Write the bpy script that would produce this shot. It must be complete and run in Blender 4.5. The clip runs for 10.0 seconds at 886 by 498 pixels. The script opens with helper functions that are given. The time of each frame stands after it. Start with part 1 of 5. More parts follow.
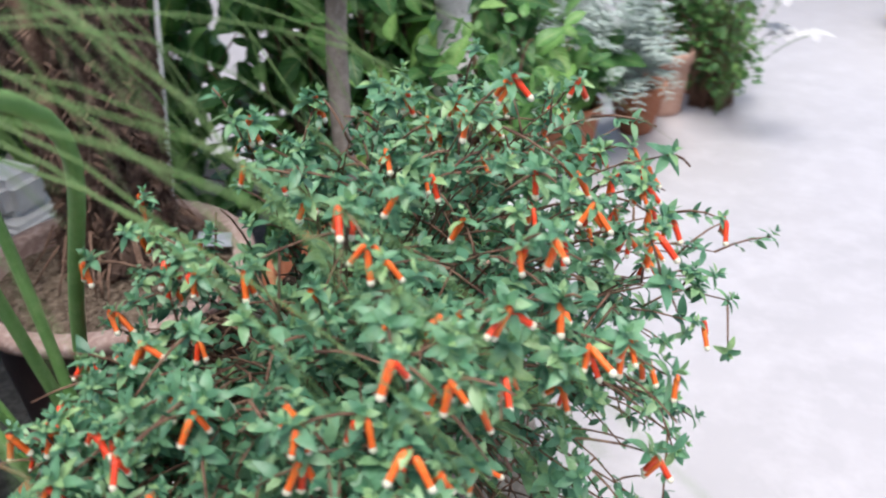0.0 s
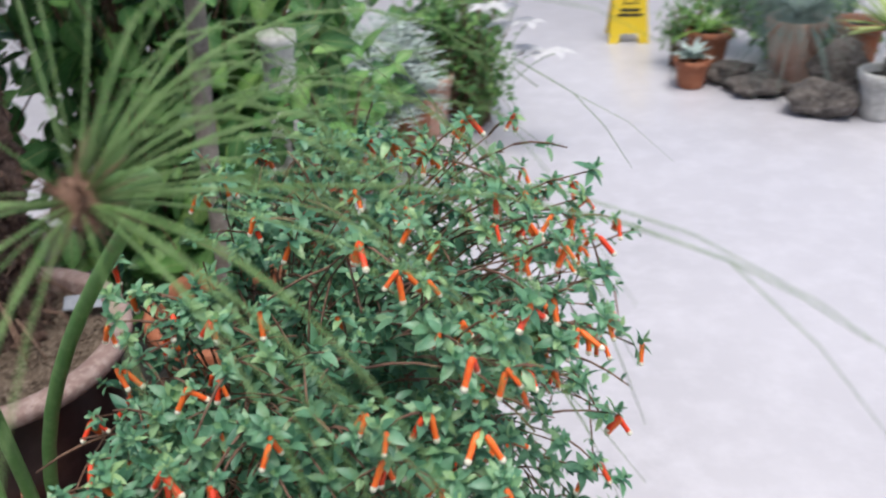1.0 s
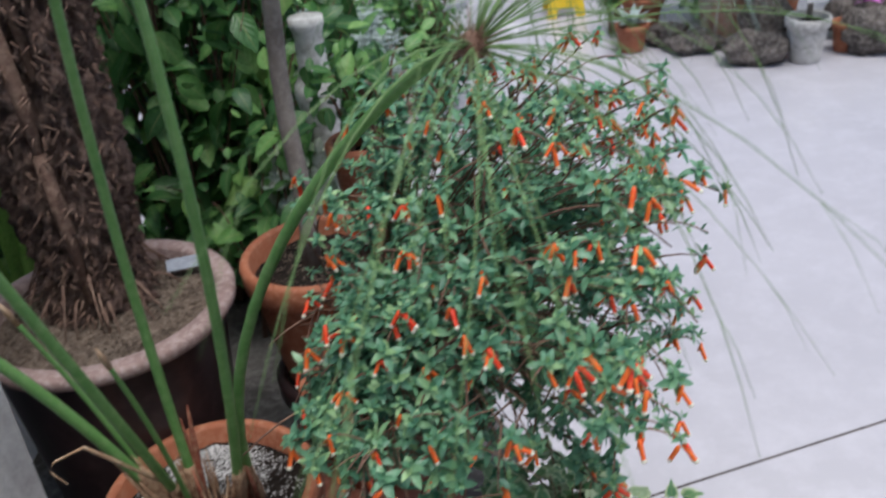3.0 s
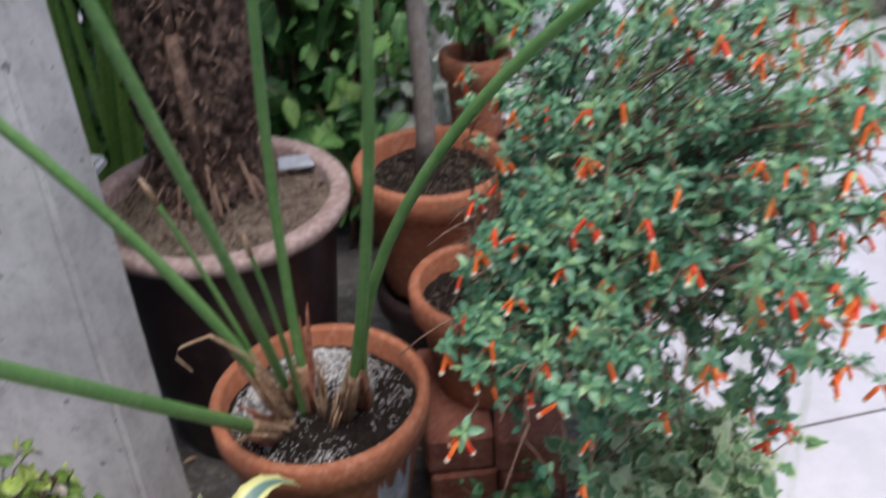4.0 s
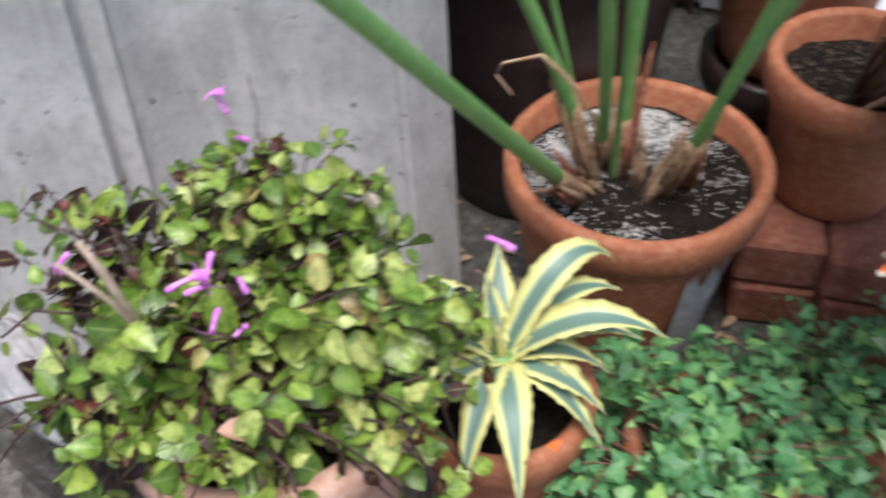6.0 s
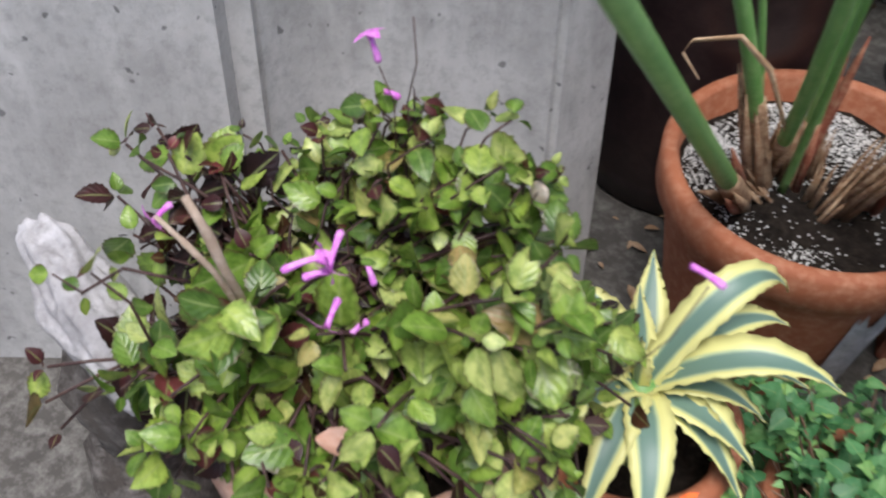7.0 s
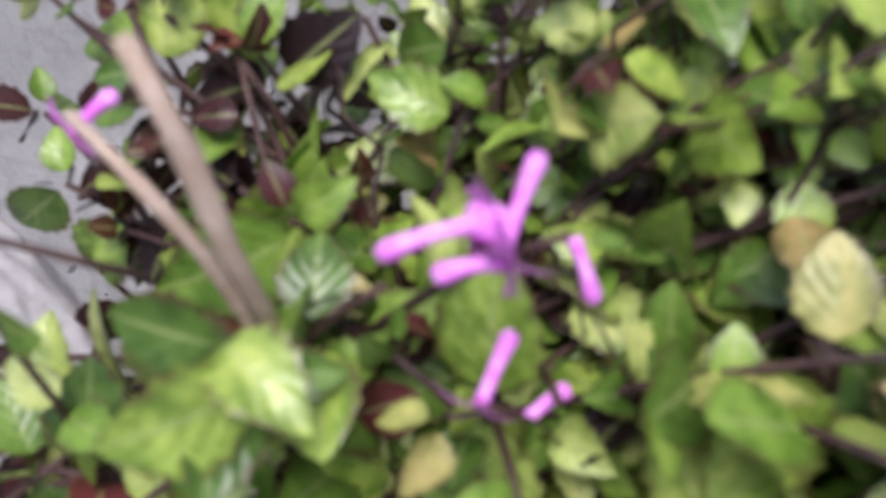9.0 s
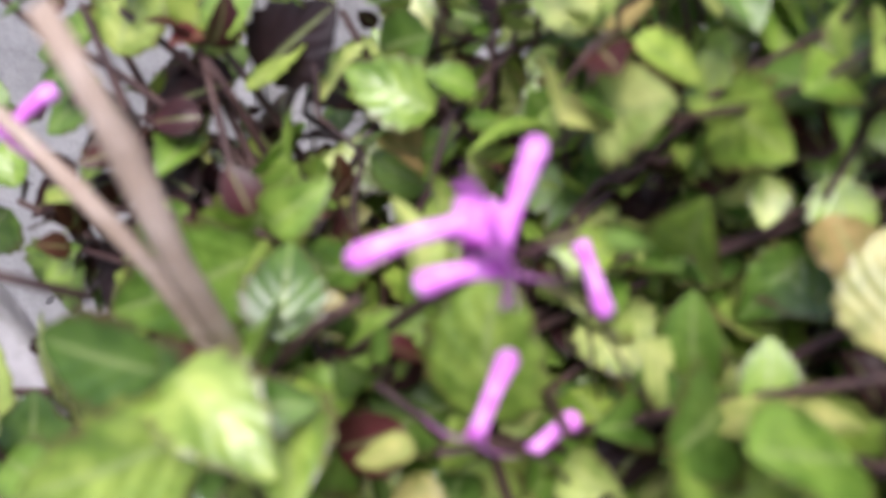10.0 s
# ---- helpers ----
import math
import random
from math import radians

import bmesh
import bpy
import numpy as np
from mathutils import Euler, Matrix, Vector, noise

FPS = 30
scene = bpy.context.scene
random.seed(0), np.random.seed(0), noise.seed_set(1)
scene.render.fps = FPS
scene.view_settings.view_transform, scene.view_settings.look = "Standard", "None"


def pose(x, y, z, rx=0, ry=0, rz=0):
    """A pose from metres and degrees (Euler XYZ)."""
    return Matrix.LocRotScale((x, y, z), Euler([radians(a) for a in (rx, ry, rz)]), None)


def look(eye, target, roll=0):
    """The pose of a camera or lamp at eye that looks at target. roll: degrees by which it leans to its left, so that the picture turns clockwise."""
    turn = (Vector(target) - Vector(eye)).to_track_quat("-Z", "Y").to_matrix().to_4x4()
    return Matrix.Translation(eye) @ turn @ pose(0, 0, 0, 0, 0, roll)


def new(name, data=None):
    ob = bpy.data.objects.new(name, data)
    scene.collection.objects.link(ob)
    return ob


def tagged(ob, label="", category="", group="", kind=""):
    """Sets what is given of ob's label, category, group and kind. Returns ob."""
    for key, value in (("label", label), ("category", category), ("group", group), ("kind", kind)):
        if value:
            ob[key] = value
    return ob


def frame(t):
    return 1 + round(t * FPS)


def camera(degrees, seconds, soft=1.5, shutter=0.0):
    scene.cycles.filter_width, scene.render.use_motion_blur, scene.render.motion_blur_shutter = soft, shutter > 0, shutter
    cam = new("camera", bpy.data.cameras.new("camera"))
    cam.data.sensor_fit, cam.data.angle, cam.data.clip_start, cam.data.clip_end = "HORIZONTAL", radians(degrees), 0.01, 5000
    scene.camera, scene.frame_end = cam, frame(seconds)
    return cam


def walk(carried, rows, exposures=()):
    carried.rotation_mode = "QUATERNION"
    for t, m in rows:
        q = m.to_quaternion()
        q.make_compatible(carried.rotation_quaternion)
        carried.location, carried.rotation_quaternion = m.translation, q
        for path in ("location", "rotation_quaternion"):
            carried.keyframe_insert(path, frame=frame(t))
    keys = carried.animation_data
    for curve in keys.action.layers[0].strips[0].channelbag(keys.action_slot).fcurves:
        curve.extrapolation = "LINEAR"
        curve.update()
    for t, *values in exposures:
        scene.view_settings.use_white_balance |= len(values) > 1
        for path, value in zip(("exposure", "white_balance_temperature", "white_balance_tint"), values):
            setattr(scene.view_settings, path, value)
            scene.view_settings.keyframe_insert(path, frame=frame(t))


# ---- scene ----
cam = camera(50.8, 10.0, soft=2.1, shutter=0.7)
cam.data.dof.use_dof = True
cam.data.dof.focus_distance = 0.85
cam.data.dof.aperture_fstop = 12.0
PATH = [
    (0, (0.659, 0.506, 1.432), (0.263, 1.274, 0.928), -3.29),
    (0.5, (0.589, 0.451, 1.466), (0.311, 1.258, 0.945), -2.51),
    (1, (0.529, 0.371, 1.485), (0.384, 1.231, 0.997), -1.85),
    (1.5, (0.482, 0.308, 1.500), (0.399, 1.181, 1.020), -3.68),
    (2, (0.449, 0.252, 1.503), (0.380, 1.134, 1.036), -4.79),
    (2.2, (0.430, 0.218, 1.506), (0.354, 1.102, 1.045), -5.93),
    (3.3, (0.341, 0.119, 1.505), (0.260, 0.978, 1.000), -6.44),
    (3.5, (0.313, 0.124, 1.495), (0.213, 0.979, 0.985), -6.16),
    (4, (0.243, 0.141, 1.470), (0.126, 0.968, 0.919), -2.75),
    (4.5, (0.201, 0.168, 1.424), (0.068, 0.939, 0.802), -2.34),
    (5, (0.172, 0.189, 1.380), (-0.005, 0.909, 0.709), -2.92),
    (5.5, (0.131, 0.212, 1.340), (-0.105, 0.887, 0.641), -2.78),
    (6, (0.070, 0.248, 1.303), (-0.220, 0.879, 0.583), -1.84),
    (6.2, (0.050, 0.255, 1.290), (-0.266, 0.868, 0.566), -1.60),
    (7.3, (-0.043, 0.342, 1.206), (-0.393, 0.895, 0.449), 2.25),
    (7.5, (-0.059, 0.361, 1.179), (-0.409, 0.913, 0.422), 2.99),
    (8, (-0.105, 0.400, 1.110), (-0.462, 0.932, 0.343), 2.72),
    (8.5, (-0.149, 0.421, 1.056), (-0.523, 0.959, 0.300), 1.25),
    (9, (-0.168, 0.436, 1.008), (-0.549, 0.987, 0.265), 1.43),
    (9.5, (-0.175, 0.447, 0.986), (-0.558, 1.012, 0.255), 1.55),
    (10, (-0.175, 0.450, 0.985), (-0.567, 1.021, 0.264), 0.62),
]
walk(cam, [(t, look(eye, target, roll)) for t, eye, target, roll in PATH], [(0, 0.68, 6550, 10), (1, 0.42, 6500, 10), (2, 0.10, 6400, 10), (3.5, 0.13, 6150, 11), (4, 0.38, 6250, 14), (4.5, 0.56, 6200, 11), (5.5, 0.86, 6300, 10), (6.5, 0.72, 6320, 10), (7.5, 0.48, 6320, 12), (8.5, 0.58, 6220, 16), (10, 1.0, 6180, 18)])

# ---- light ----
world = bpy.data.worlds.new("world")
scene.world = world
world.use_nodes = True
wn = world.node_tree.nodes
sky = wn.new("ShaderNodeTexSky")
sky.sky_type = "NISHITA"
sky.sun_disc = False
sky.sun_elevation, sky.sun_rotation = radians(75), radians(147)
sky.air_density, sky.dust_density = 1.0, 3.0
world.node_tree.links.new(sky.outputs[0], wn["Background"].inputs[0])
wn["Background"].inputs[1].default_value = 0.125
sun = new("sun", bpy.data.lights.new("sun", "SUN"))
sun.data.energy, sun.data.angle, sun.data.color = 2.4, radians(32), (1.0, 0.97, 0.93)
sun.matrix_world = look((0.95, -0.10, 5.8), (0.1, 1.2, 0))


# ---- materials ----
def mat(name, build, rough=0.6, metal=0.0):
    m = bpy.data.materials.new(name)
    m.use_nodes = True
    nt = m.node_tree
    b = nt.nodes["Principled BSDF"]
    b.inputs["Roughness"].default_value = rough
    b.inputs["Metallic"].default_value = metal
    build(nt, b)
    return m


def coords(nt, kind="Object"):
    return nt.nodes.new("ShaderNodeTexCoord").outputs[kind]


def noise_tex(nt, vec, scale, detail=6.0, rough=0.6):
    n = nt.nodes.new("ShaderNodeTexNoise")
    n.inputs["Scale"].default_value, n.inputs["Detail"].default_value = scale, detail
    n.inputs["Roughness"].default_value = rough
    nt.links.new(vec, n.inputs["Vector"])
    return n.outputs["Fac"]


def ramp(nt, fac, stops):
    r = nt.nodes.new("ShaderNodeValToRGB")
    e = r.color_ramp.elements
    while len(e) < len(stops):
        e.new(0.5)
    for el, (p, c) in zip(e, stops):
        el.position, el.color = p, (*c, 1)
    nt.links.new(fac, r.inputs[0])
    return r.outputs[0]


def mixed(nt, fac, a, b, mode="MIX"):
    m = nt.nodes.new("ShaderNodeMix")
    m.data_type, m.blend_type = "RGBA", mode
    for value, socket in ((fac, m.inputs[0]), (a, m.inputs[6]), (b, m.inputs[7])):
        if isinstance(value, (int, float)):
            socket.default_value = value
        elif isinstance(value, tuple):
            socket.default_value = (*value, 1)
        else:
            nt.links.new(value, socket)
    return m.outputs[2]


def bump(nt, b, height, strength, dist=0.01):
    n = nt.nodes.new("ShaderNodeBump")
    n.inputs["Strength"].default_value, n.inputs["Distance"].default_value = strength, dist
    nt.links.new(height, n.inputs["Height"])
    nt.links.new(n.outputs[0], b.inputs["Normal"])


def two_scale(c1, c2, c3, big, small, bumpy, dist=0.004, kind="Object"):
    """A mottled surface: large stains between c1 and c2, and fine grain towards c3."""
    def build(nt, b):
        v = coords(nt, kind)
        a = ramp(nt, noise_tex(nt, v, big, 4), [(0.35, c1), (0.65, c2)])
        n = noise_tex(nt, v, small, 8, 0.7)
        g = ramp(nt, n, [(0.45, (0, 0, 0)), (0.75, (1, 1, 1))])
        nt.links.new(mixed(nt, g, a, c3), b.inputs["Base Color"])
        bump(nt, b, n, bumpy, dist)
    return build


def random_of(nt, island):
    if island:
        return nt.nodes.new("ShaderNodeNewGeometry").outputs["Random Per Island"]
    return nt.nodes.new("ShaderNodeObjectInfo").outputs["Random"]


def leafy(stops, rim=None, island=True, vein=0.5, thin=0.25, spec=0.4, mottle=0.35, rim_at=0.53):
    """Leaf tissue: a colour per leaf, side veins, a paler midrib and, if rim is given, a margin of another colour."""
    def build(nt, b):
        col = ramp(nt, random_of(nt, island), stops)
        uv = coords(nt, "UV")
        sep = nt.nodes.new("ShaderNodeSeparateXYZ")
        nt.links.new(uv, sep.inputs[0])
        off = nt.nodes.new("ShaderNodeMath")
        off.operation = "SUBTRACT"
        nt.links.new(sep.outputs[0], off.inputs[0])
        off.inputs[1].default_value = 0.5
        ab = nt.nodes.new("ShaderNodeMath")
        ab.operation = "ABSOLUTE"
        nt.links.new(off.outputs[0], ab.inputs[0])
        n = noise_tex(nt, nt.nodes.new("ShaderNodeNewGeometry").outputs["Position"], 120, 5)
        col = mixed(nt, ramp(nt, n, [(0.42, (0, 0, 0)), (0.62, (mottle, mottle, mottle))]), col, mixed(nt, 1.0, col, (0.28, 0.42, 0.20), "MULTIPLY"))
        if rim:
            edge = nt.nodes.new("ShaderNodeMath")
            edge.operation = "MULTIPLY_ADD"
            nt.links.new(n, edge.inputs[0])
            edge.inputs[1].default_value = 0.3
            nt.links.new(ab.outputs[0], edge.inputs[2])
            col = mixed(nt, ramp(nt, edge.outputs[0], [(rim_at, (0, 0, 0)), (rim_at + 0.15, (0.85, 0.85, 0.85))]), col, rim)
        if vein:
            w = nt.nodes.new("ShaderNodeMath")
            w.operation = "MULTIPLY_ADD"
            nt.links.new(ab.outputs[0], w.inputs[0])
            w.inputs[1].default_value = -0.9
            nt.links.new(sep.outputs[1], w.inputs[2])
            s = nt.nodes.new("ShaderNodeMath")
            s.operation = "MULTIPLY"
            nt.links.new(w.outputs[0], s.inputs[0])
            s.inputs[1].default_value = 30.0
            si = nt.nodes.new("ShaderNodeMath")
            si.operation = "SINE"
            nt.links.new(s.outputs[0], si.inputs[0])
            bump(nt, b, si.outputs[0], vein, 0.0012)
            margin = ramp(nt, ab.outputs[0], [(0.12, (0, 0, 0)), (0.48, (0.6, 0.6, 0.6))])
            col = mixed(nt, margin, col, mixed(nt, 0.75, col, (0.35, 0.55, 0.25), "MULTIPLY"))
            mid = ramp(nt, ab.outputs[0], [(0.0, (0.55, 0.55, 0.55)), (0.06, (0, 0, 0))])
            col = mixed(nt, mid, col, (0.35, 0.42, 0.16))
        nt.links.new(col, b.inputs["Base Color"])
        b.inputs["Specular IOR Level"].default_value = spec
        if thin:
            tr = nt.nodes.new("ShaderNodeBsdfTranslucent")
            nt.links.new(col, tr.inputs[0])
            mx = nt.nodes.new("ShaderNodeMixShader")
            mx.inputs[0].default_value = thin
            nt.links.new(b.outputs[0], mx.inputs[1])
            nt.links.new(tr.outputs[0], mx.inputs[2])
            nt.links.new(mx.outputs[0], nt.nodes["Material Output"].inputs[0])
    return build


def concrete(nt, b):
    """Cast concrete: large pale stains, fine grain, upright streaks and small dark pores."""
    v = coords(nt)
    st = nt.nodes.new("ShaderNodeMapping")
    st.inputs["Scale"].default_value = (13, 13, 0.7)
    nt.links.new(v, st.inputs[0])
    a = ramp(nt, noise_tex(nt, v, 7, 10, 0.7), [(0.32, (0.26, 0.256, 0.25)), (0.66, (0.48, 0.475, 0.47))])
    streak = ramp(nt, noise_tex(nt, st.outputs[0], 2.5, 5), [(0.45, (0, 0, 0)), (0.75, (0.6, 0.6, 0.6))])
    a = mixed(nt, streak, a, (0.56, 0.555, 0.55))
    n = noise_tex(nt, v, 70, 8, 0.75)
    a = mixed(nt, ramp(nt, n, [(0.48, (0, 0, 0)), (0.75, (0.7, 0.7, 0.7))]), a, (0.22, 0.215, 0.21))
    pore = ramp(nt, noise_tex(nt, v, 75, 2, 0.4), [(0.72, (0, 0, 0)), (0.755, (0.8, 0.8, 0.8))])
    a = mixed(nt, pore, a, (0.10, 0.10, 0.10))
    pit = ramp(nt, noise_tex(nt, v, 34, 2, 0.5), [(0.735, (0, 0, 0)), (0.76, (0.75, 0.75, 0.75))])
    a = mixed(nt, pit, a, (0.12, 0.12, 0.12))
    nt.links.new(a, b.inputs["Base Color"])
    bump(nt, b, n, 0.4, 0.004)


M = {}
PLEC = [(0.0, (0.09, 0.165, 0.03)), (0.3, (0.20, 0.33, 0.05)), (0.65, (0.37, 0.48, 0.085)), (0.92, (0.60, 0.64, 0.22)), (0.97, (0.52, 0.48, 0.16)), (1.0, (0.42, 0.27, 0.12))]
M["floor"] = mat("smooth_concrete", two_scale((0.42, 0.412, 0.44), (0.47, 0.46, 0.49), (0.53, 0.52, 0.555), 1.2, 7, 0.06, 0.002), 0.28)
M["ledge"] = mat("dusty_concrete", two_scale((0.045, 0.040, 0.036), (0.09, 0.083, 0.075), (0.20, 0.19, 0.175), 5, 60, 0.5), 0.85)
M["wall"] = mat("cast_concrete", concrete, 0.8)
M["plain"] = mat("painted_wall", two_scale((0.42, 0.44, 0.42), (0.55, 0.56, 0.54), (0.6, 0.6, 0.6), 1, 20, 0.1), 0.7)
M["terracotta"] = mat("terracotta", two_scale((0.265, 0.082, 0.036), (0.35, 0.118, 0.054), (0.44, 0.205, 0.12), 7, 90, 0.25), 0.75)
M["pale_terracotta"] = mat("pale_terracotta", two_scale((0.42, 0.22, 0.15), (0.55, 0.33, 0.25), (0.62, 0.45, 0.38), 9, 80, 0.3), 0.85)
M["glazed"] = mat("dark_glaze", two_scale((0.024, 0.013, 0.014), (0.040, 0.022, 0.023), (0.06, 0.037, 0.036), 6, 40, 0.1), 0.36)
M["rimclay"] = mat("dusty_rim", two_scale((0.20, 0.13, 0.115), (0.32, 0.225, 0.20), (0.46, 0.37, 0.34), 14, 90, 0.3), 0.85)
M["brick"] = mat("red_brick", two_scale((0.22, 0.065, 0.04), (0.32, 0.11, 0.065), (0.42, 0.20, 0.14), 12, 110, 0.5), 0.9)
M["soil"] = mat("dark_soil", two_scale((0.009, 0.007, 0.006), (0.020, 0.015, 0.012), (0.045, 0.035, 0.027), 30, 140, 1.0, 0.008), 0.95)
M["mulch"] = mat("dry_soil", two_scale((0.09, 0.066, 0.05), (0.19, 0.145, 0.11), (0.34, 0.275, 0.215), 24, 120, 1.0, 0.008), 0.95)
M["perlite"] = mat("perlite", two_scale((0.55, 0.54, 0.52), (0.72, 0.71, 0.69), (0.8, 0.8, 0.78), 40, 200, 0.4), 0.9)
M["bark"] = mat("fibrous_bark", two_scale((0.06, 0.034, 0.027), (0.18, 0.105, 0.078), (0.40, 0.28, 0.22), 30, 60, 1.0, 0.02), 0.95)
M["grey_bark"] = mat("grey_bark", two_scale((0.15, 0.125, 0.105), (0.24, 0.21, 0.18), (0.31, 0.28, 0.25), 14, 80, 0.5), 0.85)
M["twig"] = mat("brown_twig", two_scale((0.10, 0.045, 0.030), (0.20, 0.11, 0.07), (0.28, 0.18, 0.12), 20, 100, 0.3), 0.8)
M["dry"] = mat("dry_sheath", two_scale((0.30, 0.17, 0.09), (0.46, 0.31, 0.19), (0.55, 0.42, 0.29), 30, 120, 0.4), 0.8)
M["sheath_red"] = mat("red_brown_sheath", two_scale((0.22, 0.055, 0.03), (0.32, 0.12, 0.07), (0.42, 0.24, 0.15), 30, 120, 0.4), 0.8)
M["stalk"] = mat("green_stalk", two_scale((0.105, 0.25, 0.065), (0.14, 0.30, 0.085), (0.21, 0.36, 0.13), 8, 60, 0.1), 0.42)
M["ray"] = mat("papyrus_ray", two_scale((0.12, 0.23, 0.07), (0.17, 0.29, 0.09), (0.26, 0.35, 0.15), 5, 60, 0.1), 0.6)
M["white"] = mat("white_paint", two_scale((0.68, 0.68, 0.68), (0.8, 0.8, 0.8), (0.85, 0.85, 0.85), 9, 60, 0.15), 0.5)
M["cuphea_leaf"] = mat("cuphea_leaf", leafy([(0.0, (0.055, 0.165, 0.10)), (0.5, (0.11, 0.28, 0.165)), (0.85, (0.22, 0.43, 0.25)), (1.0, (0.36, 0.54, 0.30))], vein=0, thin=0.28, spec=0.55), 0.42)
M["sheath"] = mat("brown_sheath", two_scale((0.17, 0.085, 0.045), (0.33, 0.20, 0.115), (0.50, 0.37, 0.24), 30, 120, 0.5), 0.8)
M["tuft"] = mat("blue_grey_blade", leafy([(0.0, (0.10, 0.15, 0.14)), (1.0, (0.22, 0.29, 0.27))], vein=0, thin=0.1), 0.6)
M["worn_white"] = mat("worn_white_paint", two_scale((0.70, 0.70, 0.69), (0.55, 0.55, 0.53), (0.20, 0.19, 0.16), 16, 45, 0.6), 0.7)
M["cuphea_tip"] = mat("cuphea_tip_leaf", leafy([(0.0, (0.12, 0.30, 0.18)), (0.6, (0.19, 0.40, 0.23)), (1.0, (0.38, 0.58, 0.27))], vein=0, thin=0.28, spec=0.55), 0.42)
M["wine_stem"] = mat("wine_stem", two_scale((0.030, 0.014, 0.015), (0.06, 0.026, 0.024), (0.11, 0.06, 0.045), 20, 100, 0.3), 0.6)
M["pale_stem"] = mat("pale_woody_stem", two_scale((0.30, 0.22, 0.16), (0.42, 0.32, 0.25), (0.50, 0.40, 0.33), 20, 100, 0.4), 0.8)
M["shrub_leaf"] = mat("shrub_leaf", leafy([(0.0, (0.06, 0.16, 0.06)), (0.6, (0.13, 0.30, 0.095)), (0.9, (0.22, 0.43, 0.13)), (1.0, (0.36, 0.55, 0.18))], vein=0.25), 0.34)
M["ivy_leaf"] = mat("ivy_leaf", leafy([(0.0, (0.075, 0.21, 0.095)), (0.6, (0.15, 0.36, 0.155)), (0.93, (0.27, 0.48, 0.17)), (1.0, (0.42, 0.62, 0.18))], vein=0.12), 0.42)
M["varieg_leaf"] = mat("variegated_leaf", leafy([(0.0, (0.10, 0.24, 0.11)), (0.6, (0.20, 0.37, 0.17)), (1.0, (0.55, 0.62, 0.42))], rim=(0.70, 0.73, 0.52), vein=0.12, rim_at=0.44), 0.5)
M["plec_leaf"] = mat("lime_leaf", leafy(PLEC, rim=(0.13, 0.055, 0.035), island=False, vein=0.14, thin=0.2, spec=0.6, mottle=0.75), 0.34)
M["plec_stuff"] = mat("lime_leaf_mass", leafy(PLEC, rim=(0.13, 0.055, 0.035), vein=0.14, thin=0.2, spec=0.6, mottle=0.75), 0.34)
M["wine_leaf"] = mat("wine_leaf", leafy([(0.0, (0.045, 0.012, 0.014)), (0.6, (0.10, 0.024, 0.026)), (1.0, (0.22, 0.05, 0.055))], island=False, vein=0.05), 0.4)
# wine tissue, its colour deepened to stand for shade inside the shrub
M["wine_shade"] = mat("shaded_wine_leaf_mass", leafy([(0.0, (0.018, 0.008, 0.009)), (0.7, (0.055, 0.016, 0.018)), (1.0, (0.10, 0.04, 0.02))], vein=0.15), 0.4)
M["silver_leaf"] = mat("silver_leaf", leafy([(0.0, (0.34, 0.42, 0.40)), (1.0, (0.55, 0.62, 0.60))], vein=0, thin=0.1), 0.8)
M["orange"] = mat("orange_petal", two_scale((0.85, 0.10, 0.015), (0.90, 0.16, 0.02), (0.92, 0.24, 0.04), 60, 200, 0.1), 0.45)
M["red"] = mat("red_petal", two_scale((0.80, 0.035, 0.012), (0.85, 0.06, 0.015), (0.85, 0.12, 0.03), 60, 200, 0.1), 0.45)
M["cream"] = mat("cream_tip", two_scale((0.75, 0.68, 0.50), (0.82, 0.78, 0.62), (0.85, 0.85, 0.7), 60, 200, 0.1), 0.6)
M["magenta"] = mat("magenta_petal", two_scale((0.58, 0.10, 0.55), (0.72, 0.22, 0.72), (0.82, 0.50, 0.82), 90, 260, 0.1), 0.5)
M["yellow"] = mat("yellow_plastic", two_scale((0.75, 0.52, 0.02), (0.80, 0.58, 0.03), (0.82, 0.62, 0.08), 8, 60, 0.05), 0.4)
M["strap_leaf"] = mat("strap_leaf", leafy([(0.0, (0.13, 0.30, 0.05)), (1.0, (0.32, 0.50, 0.13))], vein=0, thin=0.3), 0.45)
M["yucca_leaf"] = mat("yucca_leaf", leafy([(0.0, (0.24, 0.36, 0.10)), (1.0, (0.48, 0.56, 0.22))], vein=0, thin=0.15), 0.5)
M["white_leaf"] = mat("white_leaf", leafy([(0.0, (0.60, 0.63, 0.58)), (0.7, (0.78, 0.79, 0.76)), (1.0, (0.45, 0.56, 0.38))], vein=0.2, thin=0.2), 0.5)
M["white_petal"] = mat("white_petal", leafy([(0.0, (0.74, 0.72, 0.76)), (1.0, (0.82, 0.80, 0.82))], vein=0, thin=0.3), 0.5)
M["fibre"] = mat("coir_fibre", two_scale((0.10, 0.055, 0.04), (0.20, 0.12, 0.085), (0.32, 0.22, 0.16), 9, 80, 0.3), 0.9)
M["tag"] = mat("grey_plastic", two_scale((0.20, 0.22, 0.25), (0.28, 0.30, 0.34), (0.34, 0.36, 0.40), 20, 90, 0.1), 0.35)
M["sheet"] = mat("lime_bloom", two_scale((0.34, 0.325, 0.335), (0.60, 0.585, 0.605), (0.24, 0.225, 0.225), 26, 95, 0.9), 0.8)
M["black"] = mat("black_plastic", two_scale((0.008, 0.008, 0.009), (0.016, 0.016, 0.017), (0.03, 0.03, 0.03), 16, 80, 0.2), 0.5)
M["pinkbud"] = mat("pale_pink_leaf", two_scale((0.70, 0.50, 0.40), (0.78, 0.62, 0.50), (0.8, 0.72, 0.6), 60, 150, 0.2), 0.6)
